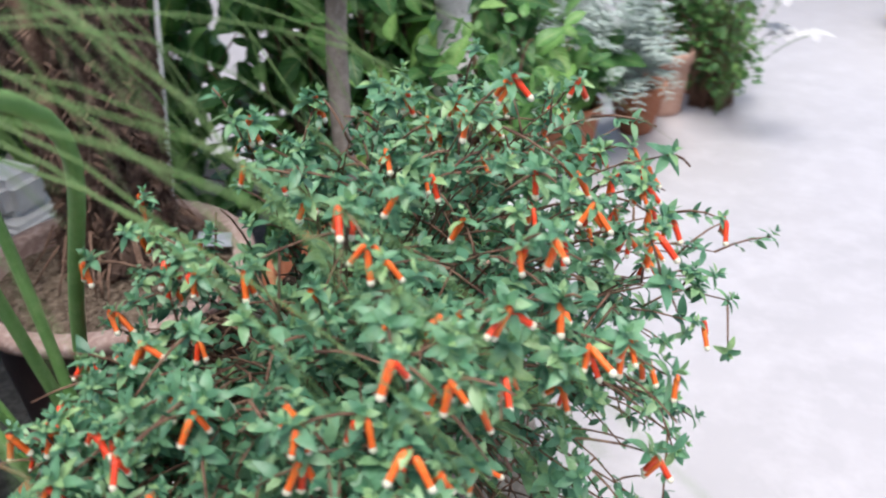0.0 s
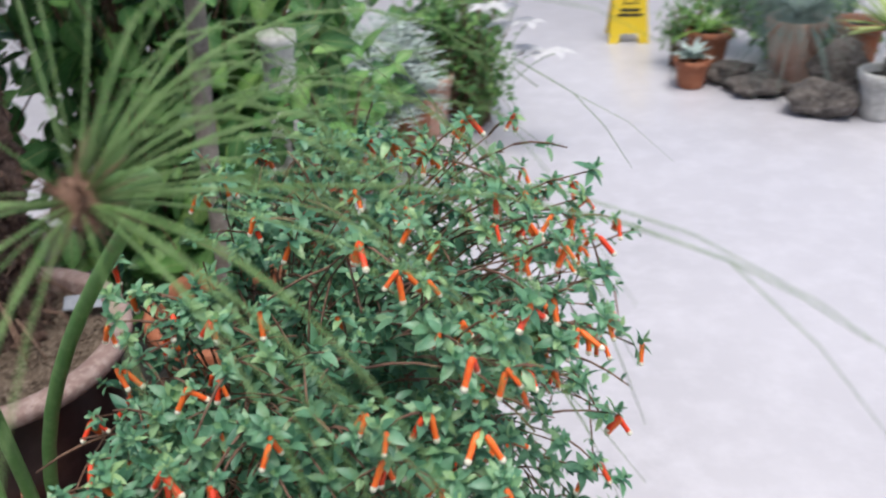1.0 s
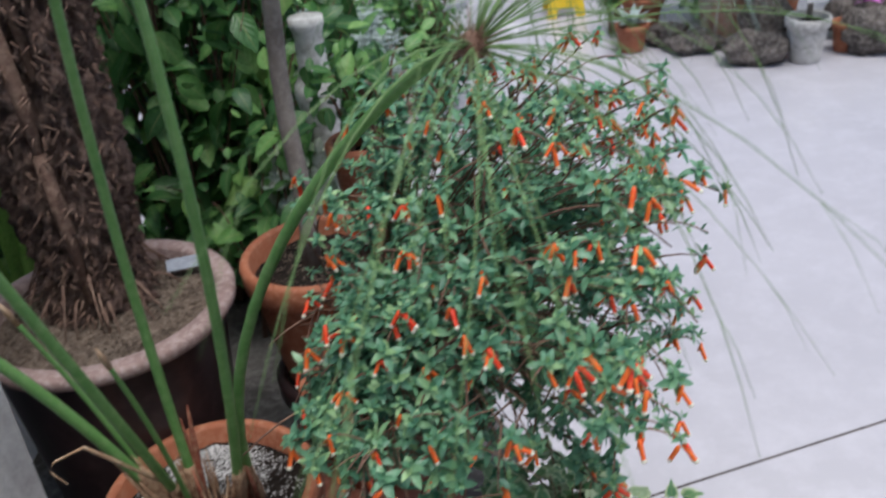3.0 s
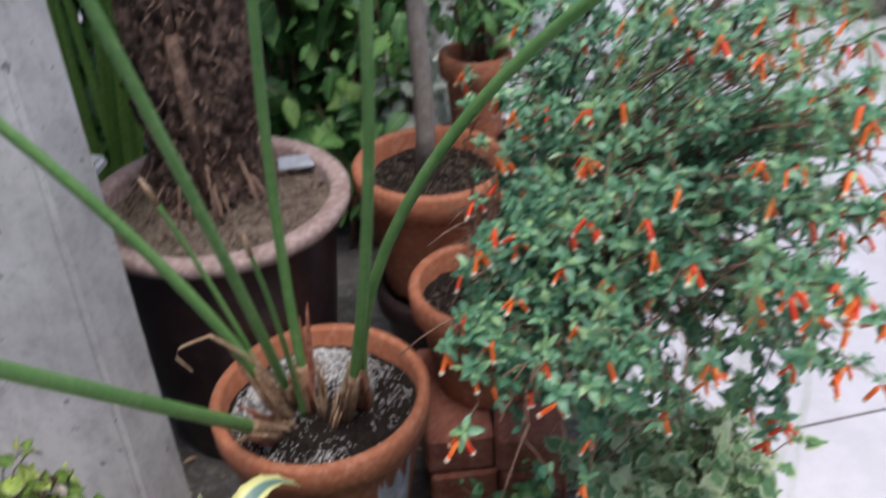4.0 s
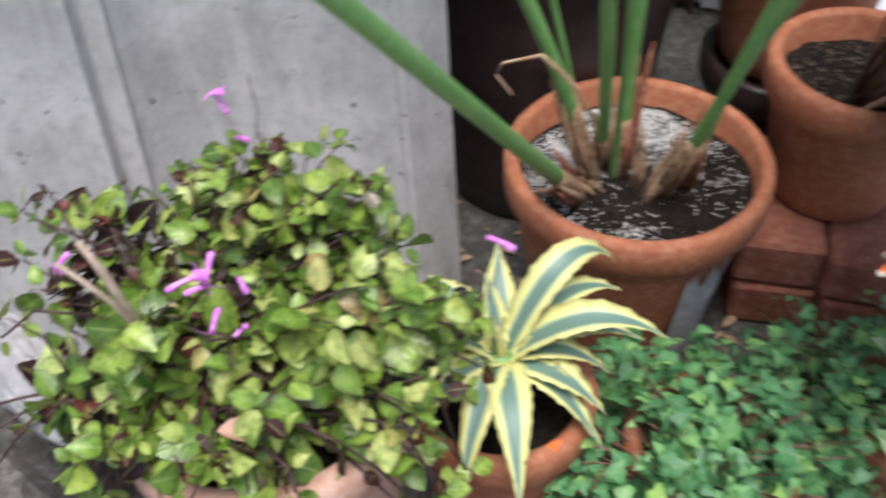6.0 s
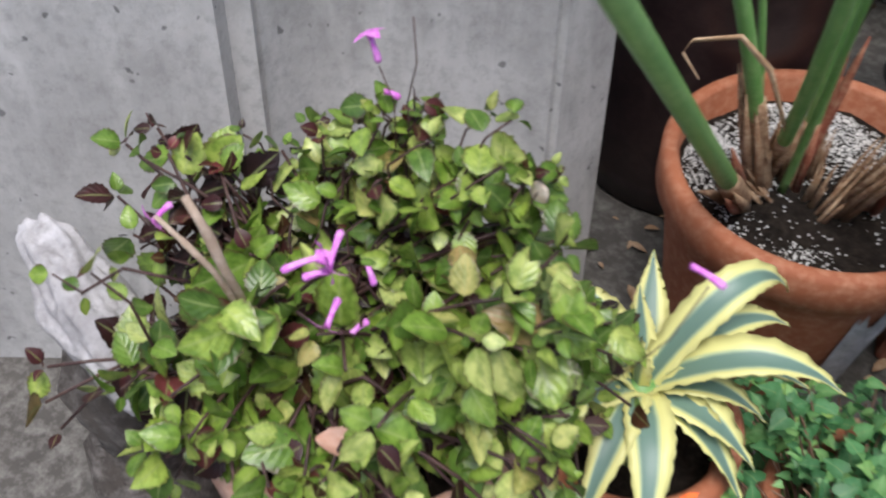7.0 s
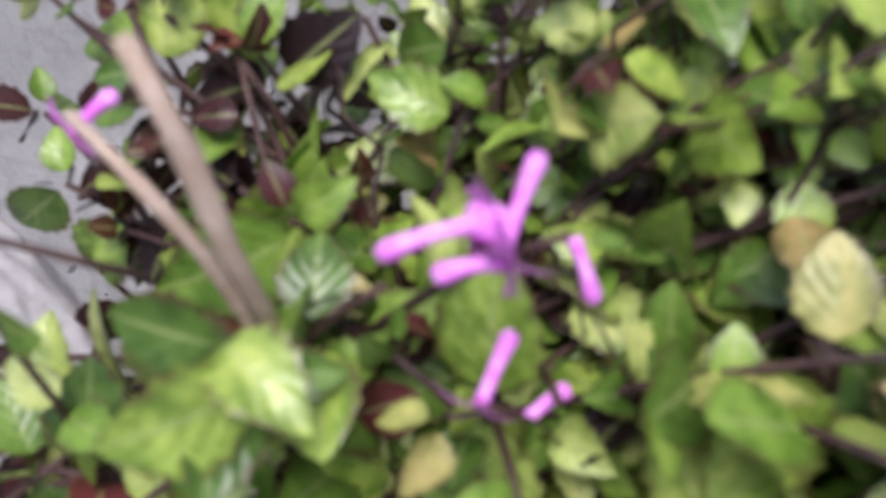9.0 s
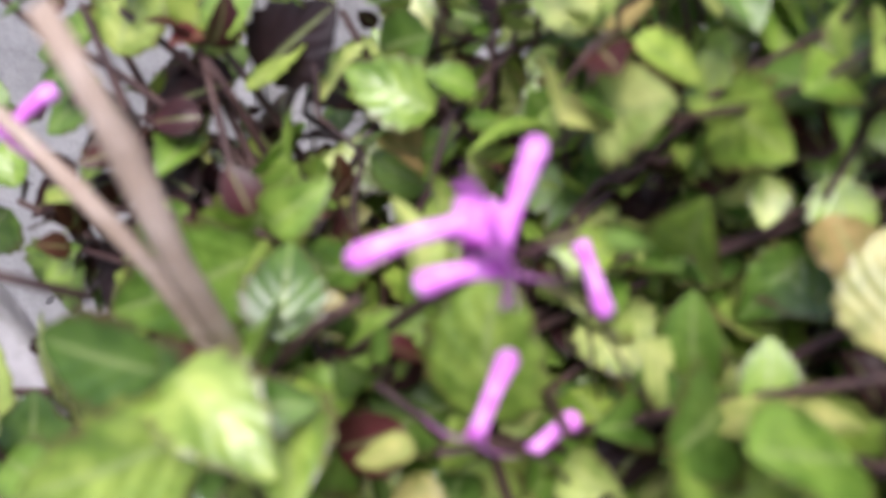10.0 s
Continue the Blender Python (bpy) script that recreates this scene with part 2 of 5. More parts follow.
M["stone"] = mat("rough_stone", two_scale((0.045, 0.037, 0.032), (0.13, 0.11, 0.095), (0.33, 0.30, 0.28), 13, 60, 1.0, 0.012), 0.92)
M["plaster"] = mat("stained_plaster", two_scale((0.36, 0.35, 0.32), (0.60, 0.59, 0.56), (0.74, 0.73, 0.70), 9, 50, 0.5), 0.85)

for dull in ("soil", "mulch"):
    M[dull].node_tree.nodes["Principled BSDF"].inputs["Specular IOR Level"].default_value = 0.12


# ---- helpers ----
def part(name, bm, material, parent=None, label="", smooth=True):
    """One mesh object from a bmesh or (verts, faces, uvs), under a thing if parent is given."""
    me = bpy.data.meshes.new(name)
    if isinstance(bm, tuple):
        me.from_pydata(bm[0], [], bm[1])
        if len(bm) > 2:
            layer = me.uv_layers.new(name="uv")
            idx = np.empty(len(me.loops), dtype=np.int32)
            me.loops.foreach_get("vertex_index", idx)
            layer.data.foreach_set("uv", np.asarray(bm[2], dtype=np.float32)[idx].ravel())
    else:
        bm.to_mesh(me)
        bm.free()
    me.materials.append(material)
    if smooth:
        me.polygons.foreach_set("use_smooth", [True] * len(me.polygons))
    me.update()
    ob = new(name, me)
    if parent:
        ob.parent = parent
    if label:
        ob["label"] = label
    return ob


def thing(name, label, category, at=(0, 0, 0), group=""):
    ob = new(name)
    ob.location = at
    return tagged(ob, label, category, group)


def lathe(profile, seg=56, wobble=0.0, seed=0):
    """Turn a list of (radius, height) round z."""
    rng = random.Random(seed)
    a, b = rng.uniform(0, 6), rng.uniform(0, 6)
    verts, faces = [], []
    for r, z in profile:
        for k in range(seg):
            t = 2 * math.pi * k / seg
            w = 1 + wobble * (math.sin(2 * t + a) + 0.6 * math.sin(3 * t + b))
            verts.append((r * w * math.cos(t), r * w * math.sin(t), z))
    for i in range(len(profile) - 1):
        for k in range(seg):
            k2 = (k + 1) % seg
            faces.append((i * seg + k, i * seg + k2, (i + 1) * seg + k2, (i + 1) * seg + k))
    return verts, faces


def tube_data(points, radii, seg=7):
    """A round bar along points."""
    pts = [Vector(p) for p in points]
    verts, faces = [], []
    n = None
    for i, p in enumerate(pts):
        d = (pts[min(i + 1, len(pts) - 1)] - pts[max(i - 1, 0)]).normalized()
        if n is None:
            n = d.orthogonal().normalized()
        n = (n - d * n.dot(d)).normalized()
        s = d.cross(n)
        r = radii[i] if isinstance(radii, (list, tuple)) else radii
        for k in range(seg):
            t = 2 * math.pi * k / seg
            verts.append(tuple(p + (n * math.cos(t) + s * math.sin(t)) * r))
    for i in range(len(pts) - 1):
        for k in range(seg):
            k2 = (k + 1) % seg
            faces.append((i * seg + k, i * seg + k2, (i + 1) * seg + k2, (i + 1) * seg + k))
    faces.append(tuple(range(seg))[::-1])
    faces.append(tuple(range((len(pts) - 1) * seg, len(pts) * seg)))
    return verts, faces


def join(datas):
    verts, faces, uvs = [], [], []
    for d in datas:
        o = len(verts)
        verts += list(d[0])
        faces += [tuple(i + o for i in f) for f in d[1]]
        if len(d) > 2:
            uvs += list(d[2])
    return (verts, faces, uvs) if uvs else (verts, faces)


def curve_pts(a, b, sag, n=8, side=(0, 0, 0)):
    """Points on an arch from a to b that bulges by sag upwards and by side sideways."""
    a, b, side = Vector(a), Vector(b), Vector(side)
    out = []
    for i in range(n + 1):
        t = i / n
        p = a.lerp(b, t)
        k = 4 * t * (1 - t)
        out.append(p + Vector((0, 0, sag * k)) + side * k)
    return out


def blob(center, size, seed, detail=3, rough=0.25, flat=0.0):
    """An uneven stone."""
    bm = bmesh.new()
    bmesh.ops.create_icosphere(bm, subdivisions=detail, radius=1)
    off = Vector((seed * 7.3, seed * 3.1, seed * 1.7))
    for v in bm.verts:
        k = 1 + rough * noise.noise(v.co * 1.3 + off) + 0.4 * rough * noise.noise(v.co * 4 + off)
        v.co = Vector((v.co.x * size[0] * k, v.co.y * size[1] * k, max(v.co.z * size[2] * k, -size[2] * (1 - flat)))) + Vector(center)
    return bm


def box_bm(a, b, bevel=0.004, seg=2):
    bm = bmesh.new()
    bmesh.ops.create_cube(bm, size=1)
    a, b = Vector(a), Vector(b)
    for v in bm.verts:
        v.co = Vector([(a[i] + b[i]) / 2 + v.co[i] * (b[i] - a[i]) for i in range(3)])
    if bevel:
        bmesh.ops.bevel(bm, geom=bm.edges[:], offset=bevel, segments=seg, affect="EDGES")
    return bm


# ---- leaves ----
def leaf(length, width, n=5, fold=0.25, droop=0.25, widest=0.45, teeth=0.0, lobes=0):
    """One leaf along +y from the origin, face up (+z): three rows of points with a folded midrib."""
    verts, faces, uvs = [], [], []
    for i in range(n + 1):
        t = i / n
        w = math.sin(math.pi * min(1, t ** (math.log(0.5) / math.log(widest)))) ** 0.8 * width / 2
        if lobes:
            w *= 1 + 0.45 * math.cos(lobes * 2 * math.pi * t)
        if teeth and 0 < i < n:
            w *= 1 + (teeth if i % 2 else -teeth)
        if i == 0:
            w = width * 0.05
        if i == n:
            w = width * 0.01
        y, z = t * length, -droop * length * t * t
        for s in (-1, 0, 1):
            verts.append((s * w, y, z + abs(s) * w * fold))
            uvs.append((0.5 + 0.5 * s, t))
    for i in range(n):
        for s in (0, 1):
            a = i * 3 + s
            faces.append((a, a + 1, a + 4, a + 3))
    return verts, faces, uvs


def fine_leaf(length, width, fold, droop, quilt=0.013, n=12):
    """A toothed, cupped leaf with tissue puffed up between its side veins, along +y."""
    verts, faces, uvs = [], [], []
    for i in range(n + 1):
        t = i / n
        w = math.sin(math.pi * t ** 0.8) ** 0.75 * width / 2 if 0 < i < n else width * 0.015
        for s in (-1, -0.55, 0, 0.55, 1):
            ww = w * (1 + (0.09 if i % 2 else -0.05)) if abs(s) == 1 and 0 < i < n else w
            puff = quilt * length * (0.6 if i % 2 else -0.4) * (1 if abs(s) == 0.55 else 0)
            cup = abs(s) * ww * fold - 0.35 * ww * max(0.0, abs(s) - 0.6)
            verts.append((s * ww, t * length, -droop * length * t * t + cup + puff))
            uvs.append((0.5 + 0.5 * s, t))
    for i in range(n):
        for k in range(4):
            a = i * 5 + k
            faces.append((a, a + 1, a + 6, a + 5))
    return verts, faces, uvs


def frame_of(d, up):
    d, up = Vector(d).normalized(), Vector(up)
    x = d.cross(up)
    if x.length < 1e-4:
        x = d.orthogonal()
    x.normalize()
    return Matrix((x, d, x.cross(d))).transposed()


class Leaves:
    """Gathers many placed leaves into one mesh."""

    def __init__(self, templates):
        self.t = [(np.array(v), f, u) for v, f, u in templates]
        self.v, self.f, self.u, self.n = [], [], [], 0

    def add(self, p, d, up, scale, k):
        v, f, u = self.t[k % len(self.t)]
        m = np.array(frame_of(d, up))
        self.v.append(v @ m.T * scale + np.array(p))
        self.f += [tuple(i + self.n for i in q) for q in f]
        self.u += u
        self.n += len(v)

    def data(self):
        return [tuple(r) for r in np.vstack(self.v)], self.f, self.u


def rnd_dir(rng, up=0.0):
    while True:
        v = Vector((rng.uniform(-1, 1), rng.uniform(-1, 1), rng.uniform(-1, 1) + up))
        if 0.05 < v.length < 1.6:
            return v.normalized()


# ---- setting ----
LEDGE = 0.38
tagged(part("floor", box_bm((-6, -5, -0.2), (9, 14, 0), 0), M["floor"]), "smooth pale lavender-grey polished concrete floor", "floor", kind="structure")
def ledge():
    bm = bmesh.new()
    outline = [(-3, -1.2), (0.36, -1.2), (0.36, 1.40), (0.12, 1.85), (-0.12, 2.35), (-3, 2.35)]
    low = [bm.verts.new((x, y, 0.001)) for x, y in outline]
    top = [bm.verts.new((x, y, LEDGE)) for x, y in outline]
    bm.faces.new(top)
    bm.faces.new(low[::-1])
    for i in range(6):
        j = (i + 1) % 6
        bm.faces.new((low[i], low[j], top[j], top[i]))
    bmesh.ops.bevel(bm, geom=bm.edges[:], offset=0.012, segments=2, affect="EDGES")
    return bm


tagged(part("ledge", ledge(), M["ledge"], smooth=False), "low dusty concrete ledge carrying the potted plants", "ledge", kind="structure")
tagged(part("floor_joint", box_bm((-1.2, -0.002, 0), (1.2, 0.002, 0.003), 0), M["stone"]), "thin dark joint across the concrete floor", "joint", kind="structure").matrix_world = pose(1.6, 1.985, 0, 0, 0, 20)
for name, a, b in (("wall_north", (-6, 13.8, 0), (9, 14, 3.5)), ("wall_south", (-6, -5, 0), (9, -4.8, 3.5)), ("wall_west", (-6, -4.8, 0), (-5.8, 13.8, 3.5)), ("wall_east", (8.8, -4.8, 0), (9, 13.8, 3.5))):
    tagged(part(name, box_bm(a, b, 0), M["plain"]), "plain pale painted greenhouse wall", "wall", kind="structure")


def leaning_prism(outline, z0, z1, rings, lean, worn_by=0.006):
    """A solid over an outline, leaning back with height, its sharp upright edges worn round."""
    bm = bmesh.new()
    rows = []
    for k in range(rings + 1):
        z = z0 + (z1 - z0) * k / rings
        rows.append([bm.verts.new((x + lean[0] * z, y + lean[1] * z, z)) for x, y in outline])
    n = len(outline)
    for r0, r1 in zip(rows, rows[1:]):
        for i in range(n):
            j = (i + 1) % n
            bm.faces.new((r0[j], r0[i], r1[i], r1[j]))
    bm.faces.new(rows[-1][::-1])
    bm.faces.new(rows[0])
    bmesh.ops.recalc_face_normals(bm, faces=bm.faces[:])
    worn = [e for e in bm.edges if abs((e.verts[0].co - e.verts[1].co).z) > 0.05 and e.calc_face_angle(0) > radians(40)]
    bmesh.ops.bevel(bm, geom=worn, offset=worn_by, segments=4, affect="EDGES")
    return bm


def buttress():
    """Leaning concrete pier: a front block, a hollowed face behind its edge and a flat band at the far corner."""
    ob = thing("concrete_buttress", "weathered grey cast concrete buttress leaning back behind the pots", "buttress")
    lean = (-0.099, 0.143)
    edge, bend, far = Vector((-0.437, 0.685)), Vector((-0.446, 0.806)), Vector((-0.264, 0.818))
    hollow = [tuple(edge.lerp(bend, t / 10).lerp(bend.lerp(far, t / 10), t / 10)) for t in range(11)]
    body = [(-0.60, 0.99), (-0.194, 0.915), (-0.214, 0.831)] + hollow[::-1]
    ob_body = part("body", leaning_prism(body, 0.38, 2.54, 18, lean), M["wall"], ob)
    ob_body.data.set_sharp_from_angle(angle=radians(24))
    block = [(-0.430, 0.665), (-0.760, 0.455), (-1.15, 0.45), (-1.15, 0.90), (-0.52, 0.90)]
    part("front_block", leaning_prism(block, 0.38, 2.55, 18, lean, 0.022), M["wall"], ob, "paler mottled block standing in front").data.set_sharp_from_angle(angle=radians(30))
    return ob


buttress()


# ---- pots ----
def soil_lift(x, y, seed):
    """Unevenness of the soil in a pot."""
    return 0.006 * noise.noise(Vector((x * 40 + seed, y * 40, 0))) + 0.009 * noise.noise(Vector((x * 12, y * 12, seed)))


def pot(name, label, x, y, zrim, r, h, material, rim_h=0.045, foot=0.68, lip=0.016, soil="soil", soil_drop=0.035, rim_mat=None, bulge=0.0, seed=1, group=""):
    """A flower pot with a thick collar, standing on its foot, with its soil."""
    ob = thing(name, label, "flower pot", (x, y, zrim - h), group)
    rb = r * foot
    body_top = r - lip * 0.7
    prof = [(0.001, 0.0), (rb * 0.92, 0.0), (rb, 0.006)]
    for i in range(1, 9):
        t = i / 9
        prof.append((rb + (body_top - rb) * t + bulge * math.sin(math.pi * t), 0.006 + (h - rim_h - 0.006) * t))
    prof += [(body_top, h - rim_h - 0.002)]
    rim = [(body_top - 0.002, h - rim_h), (r - 0.003, h - rim_h + 0.001), (r, h - rim_h + 0.005), (r + 0.001, h - 0.006), (r - 0.004, h), (r - lip + 0.004, h), (r - lip, h - 0.005), (r - lip - 0.004, h - 0.10), (r - lip - 0.01, h - 0.12)]
    body = part("body", lathe(prof, wobble=0.004, seed=seed), material, ob)
    part("rim", lathe(rim, wobble=0.004, seed=seed), rim_mat or material, ob)
    rs = r - lip - 0.001
    verts, faces = lathe([(rs * k / 12 + 0.0005, 0) for k in range(13)], 48)
    rng = random.Random(seed)
    verts = [(vx, vy, h - soil_drop + soil_lift(vx, vy, seed)) for vx, vy, vz in verts]
    part("soil", (verts, faces), M[soil], ob)
    return ob


TC, PT = M["terracotta"], M["pale_terracotta"]
pap_pot = pot("flower_pot", "round terracotta pot of dark perlite soil holding papyrus stalks", -0.057, 1.039, 0.643, 0.145, 0.263, TC, seed=2)
big_pot = pot("glazed_planter", "large dark brown glazed planter with a dusty pinkish rim", -0.248, 1.277, 0.799, 0.194, 0.419, M["glazed"], 0.022, 0.70, 0.030, "mulch", 0.026, M["rimclay"], 0.0, seed=3)
cup_pot = pot("flower_pot", "terracotta pot on bricks under the orange-flowered bush", 0.149, 1.219, 0.702, 0.109, 0.185, TC, seed=4)
tree_pot = pot("flower_pot", "terracotta pot with a thin grey-barked tree", 0.05, 1.42, 0.785, 0.124, 0.225, TC, seed=5)
# the near-black material paints in the shade low between the pots
pot("flower_pot", "dull brown terracotta pot used as a stand, its shade put into a darker colour", 0.05, 1.42, 0.562, 0.105, 0.18, M["glazed"], seed=6, soil_drop=0.02)
agave_pot = pot("flower_pot", "small terracotta pot holding the striped agave", -0.094, 0.720, 0.610, 0.087, 0.229, TC, seed=7, foot=0.6)
pale_pot = pot("flower_pot", "pale pinkish clay pot under the lime-leaved shrub", -0.236, 0.580, 0.730, 0.118, 0.349, PT, seed=8, lip=0.02, foot=0.72)
ivy_pot = pot("flower_pot", "terracotta pot hidden under green ivy", 0.10, 0.79, 0.53, 0.085, 0.148, TC, seed=9)
ivy_pot_b = pot("flower_pot", "terracotta pot hidden under variegated ivy", 0.27, 0.93, 0.50, 0.075, 0.118, TC, seed=10)
BACK = "pots along the edge of the aisle"
pot("flower_pot", "terracotta pot with broad green leaves", -0.31, 3.40, 0.23, 0.112, 0.229, TC, seed=12, group=BACK)
pot("flower_pot", "terracotta bowl pot with silver foliage", -0.17, 3.76, 0.19, 0.108, 0.189, TC, seed=13, foot=0.6, group=BACK)
pot("flower_pot", "weathered pinkish terracotta pot with a wide rim", -0.125, 3.98, 0.255, 0.112, 0.254, PT, seed=14, group=BACK)
pot("flower_pot", "tiny red terracotta pot", -0.08, 4.22, 0.08, 0.042, 0.079, TC, 0.018, seed=15, lip=0.006, soil_drop=0.01, group=BACK)
pot("flower_pot", "tiny red terracotta pot", -0.06, 4.40, 0.09, 0.045, 0.089, TC, 0.018, seed=16, lip=0.006, soil_drop=0.01, group=BACK)
pot("flower_pot", "terracotta pot in front of a white pedestal", 0.095, 1.72, 0.845, 0.066, 0.165, TC, seed=17)
pot("flower_pot", "grey clay pot used as a stand", 0.10, 1.72, 0.678, 0.09, 0.297, PT, seed=18, soil_drop=0.02)


def bricks():
    bm = box_bm((-0.05, -0.105, -0.0325), (0.05, 0.105, 0.0325), 0.005, 1)
    first = None
    for x, y, z, rz in ((0.10, 1.19, 0.4135, 14), (0.212, 1.20, 0.4135, 8), (0.098, 1.192, 0.4835, 12), (0.208, 1.20, 0.4835, 7)):
        if first is None:
            ob = first = part("brick", bm, M["brick"], smooth=False)
        else:
            ob = new("brick", first.data)
        ob.matrix_world = pose(x, y, z, 0, 0, rz)
        tagged(ob, "worn red clay brick stacked under a flower pot", "brick", "bricks under the pot")


bricks()
# white bloom on the side of the papyrus pot
verts, faces = [], []
for i in range(9):
    a = radians(-47 + i * 3.6)
    for k in range(7):
        t = k / 6
        r = 0.0995 + 0.034 * (0.15 + 0.62 * t) + 0.0035
        w = 0.02 * math.sin(i * 1.9)
        verts.append((r * math.cos(a), r * math.sin(a), 0.015 + (0.17 + w) * t))
for i in range(8):
    for k in range(6):
        q = i * 7 + k
        faces.append((q, q + 7, q + 8, q + 1))
part("lime_crust", (verts, faces), M["sheet"], pap_pot, "whitish lime crust")


def grains(parent, radius, top, n, material, size, seed, name, density, pot_seed):
    """Loose grains lying on uneven soil, thick where density is high."""
    rng = random.Random(seed)
    cells = []
    for i in range(n):
        a, r = rng.uniform(0, 6.283), radius * math.sqrt(rng.random())
        x, y = r * math.cos(a), r * math.sin(a)
        if rng.random() > density(x, y):
            continue
        s = size * rng.uniform(0.5, 1.4)
        z = top + soil_lift(x, y, pot_seed) + 0.0004
        vs = [(x + s * rng.uniform(0.6, 1) * dx, y + s * rng.uniform(0.6, 1) * dy, z + s * (0.4 + 0.8 * dz * rng.uniform(0.5, 1))) for dx, dy, dz in ((1, 0, 0), (-0.5, 0.85, 0), (-0.5, -0.85, 0), (0, 0, 1), (0, 0, -1))]
        cells.append((vs, [(0, 1, 3), (1, 2, 3), (2, 0, 3), (1, 0, 4), (2, 1, 4), (0, 2, 4)]))
    part(name, join(cells), material, parent, smooth=False)["kind"] = "stuff"


def spread(x, y):
    """Perlite lies thick at two sides of the pot and thin elsewhere."""
    d = 0.003 + 0.04 * max(0.0, noise.noise(Vector((x * 60, y * 60, 2))))
    for cx, cy, w, k in ((-0.088, -0.010, 0.028, 1.9), (-0.055, 0.08, 0.032, 1.8), (0.0, 0.09, 0.028, 1.6), (0.025, -0.09, 0.018, 0.40), (0.09, 0.02, 0.030, 0.12), (0.05, 0.07, 0.025, 0.2), (-0.05, -0.095, 0.016, 0.45)):
        d += k * math.exp(-((x - cx) ** 2 + (y - cy) ** 2) / (2 * w * w)) * (0.75 + 0.5 * noise.noise(Vector((x * 45, y * 45, 7))))
    return d


grains(pap_pot, 0.122, 0.263 - 0.035, 13000, M["perlite"], 0.0017, 4, "perlite", spread, 2)
grains(cup_pot, 0.085, 0.185 - 0.035, 500, M["mulch"], 0.0026, 8, "gravel", lambda x, y: 0.8, 4)
grains(big_pot, 0.155, 0.419 - 0.026, 1500, M["mulch"], 0.0035, 5, "gravel", lambda x, y: 1.0, 3)
grains(tree_pot, 0.10, 0.225 - 0.035, 700, M["mulch"], 0.0026, 6, "gravel", lambda x, y: 1.0, 5)
rng_litter = random.Random(3)
lit = Leaves([leaf(0.03, 0.012, 4, 0.5, 0.3)])
for i in range(160):
    x, y = rng_litter.uniform(-0.32, 0.3), rng_litter.uniform(0.7, 1.3)
    lit.add((x, y, LEDGE + 0.006), (rng_litter.uniform(-1, 1), rng_litter.uniform(-1, 1), 0.1), (0, 0, 1), rng_litter.uniform(0.3, 1.0), 0)
tagged(part("leaf_litter", lit.data(), M["dry"]), "brown dry leaf litter lying on the ledge", "litter", kind="stuff")


# ---- palm in the glazed planter ----
def trunk_radius(z):
    """Narrow above a knotted root mass, thicker with old frond bases higher up."""
    return 0.044 + 0.030 * math.exp(-(z / 0.05) ** 2) + 0.034 * (1 - math.exp(-z / 0.11))


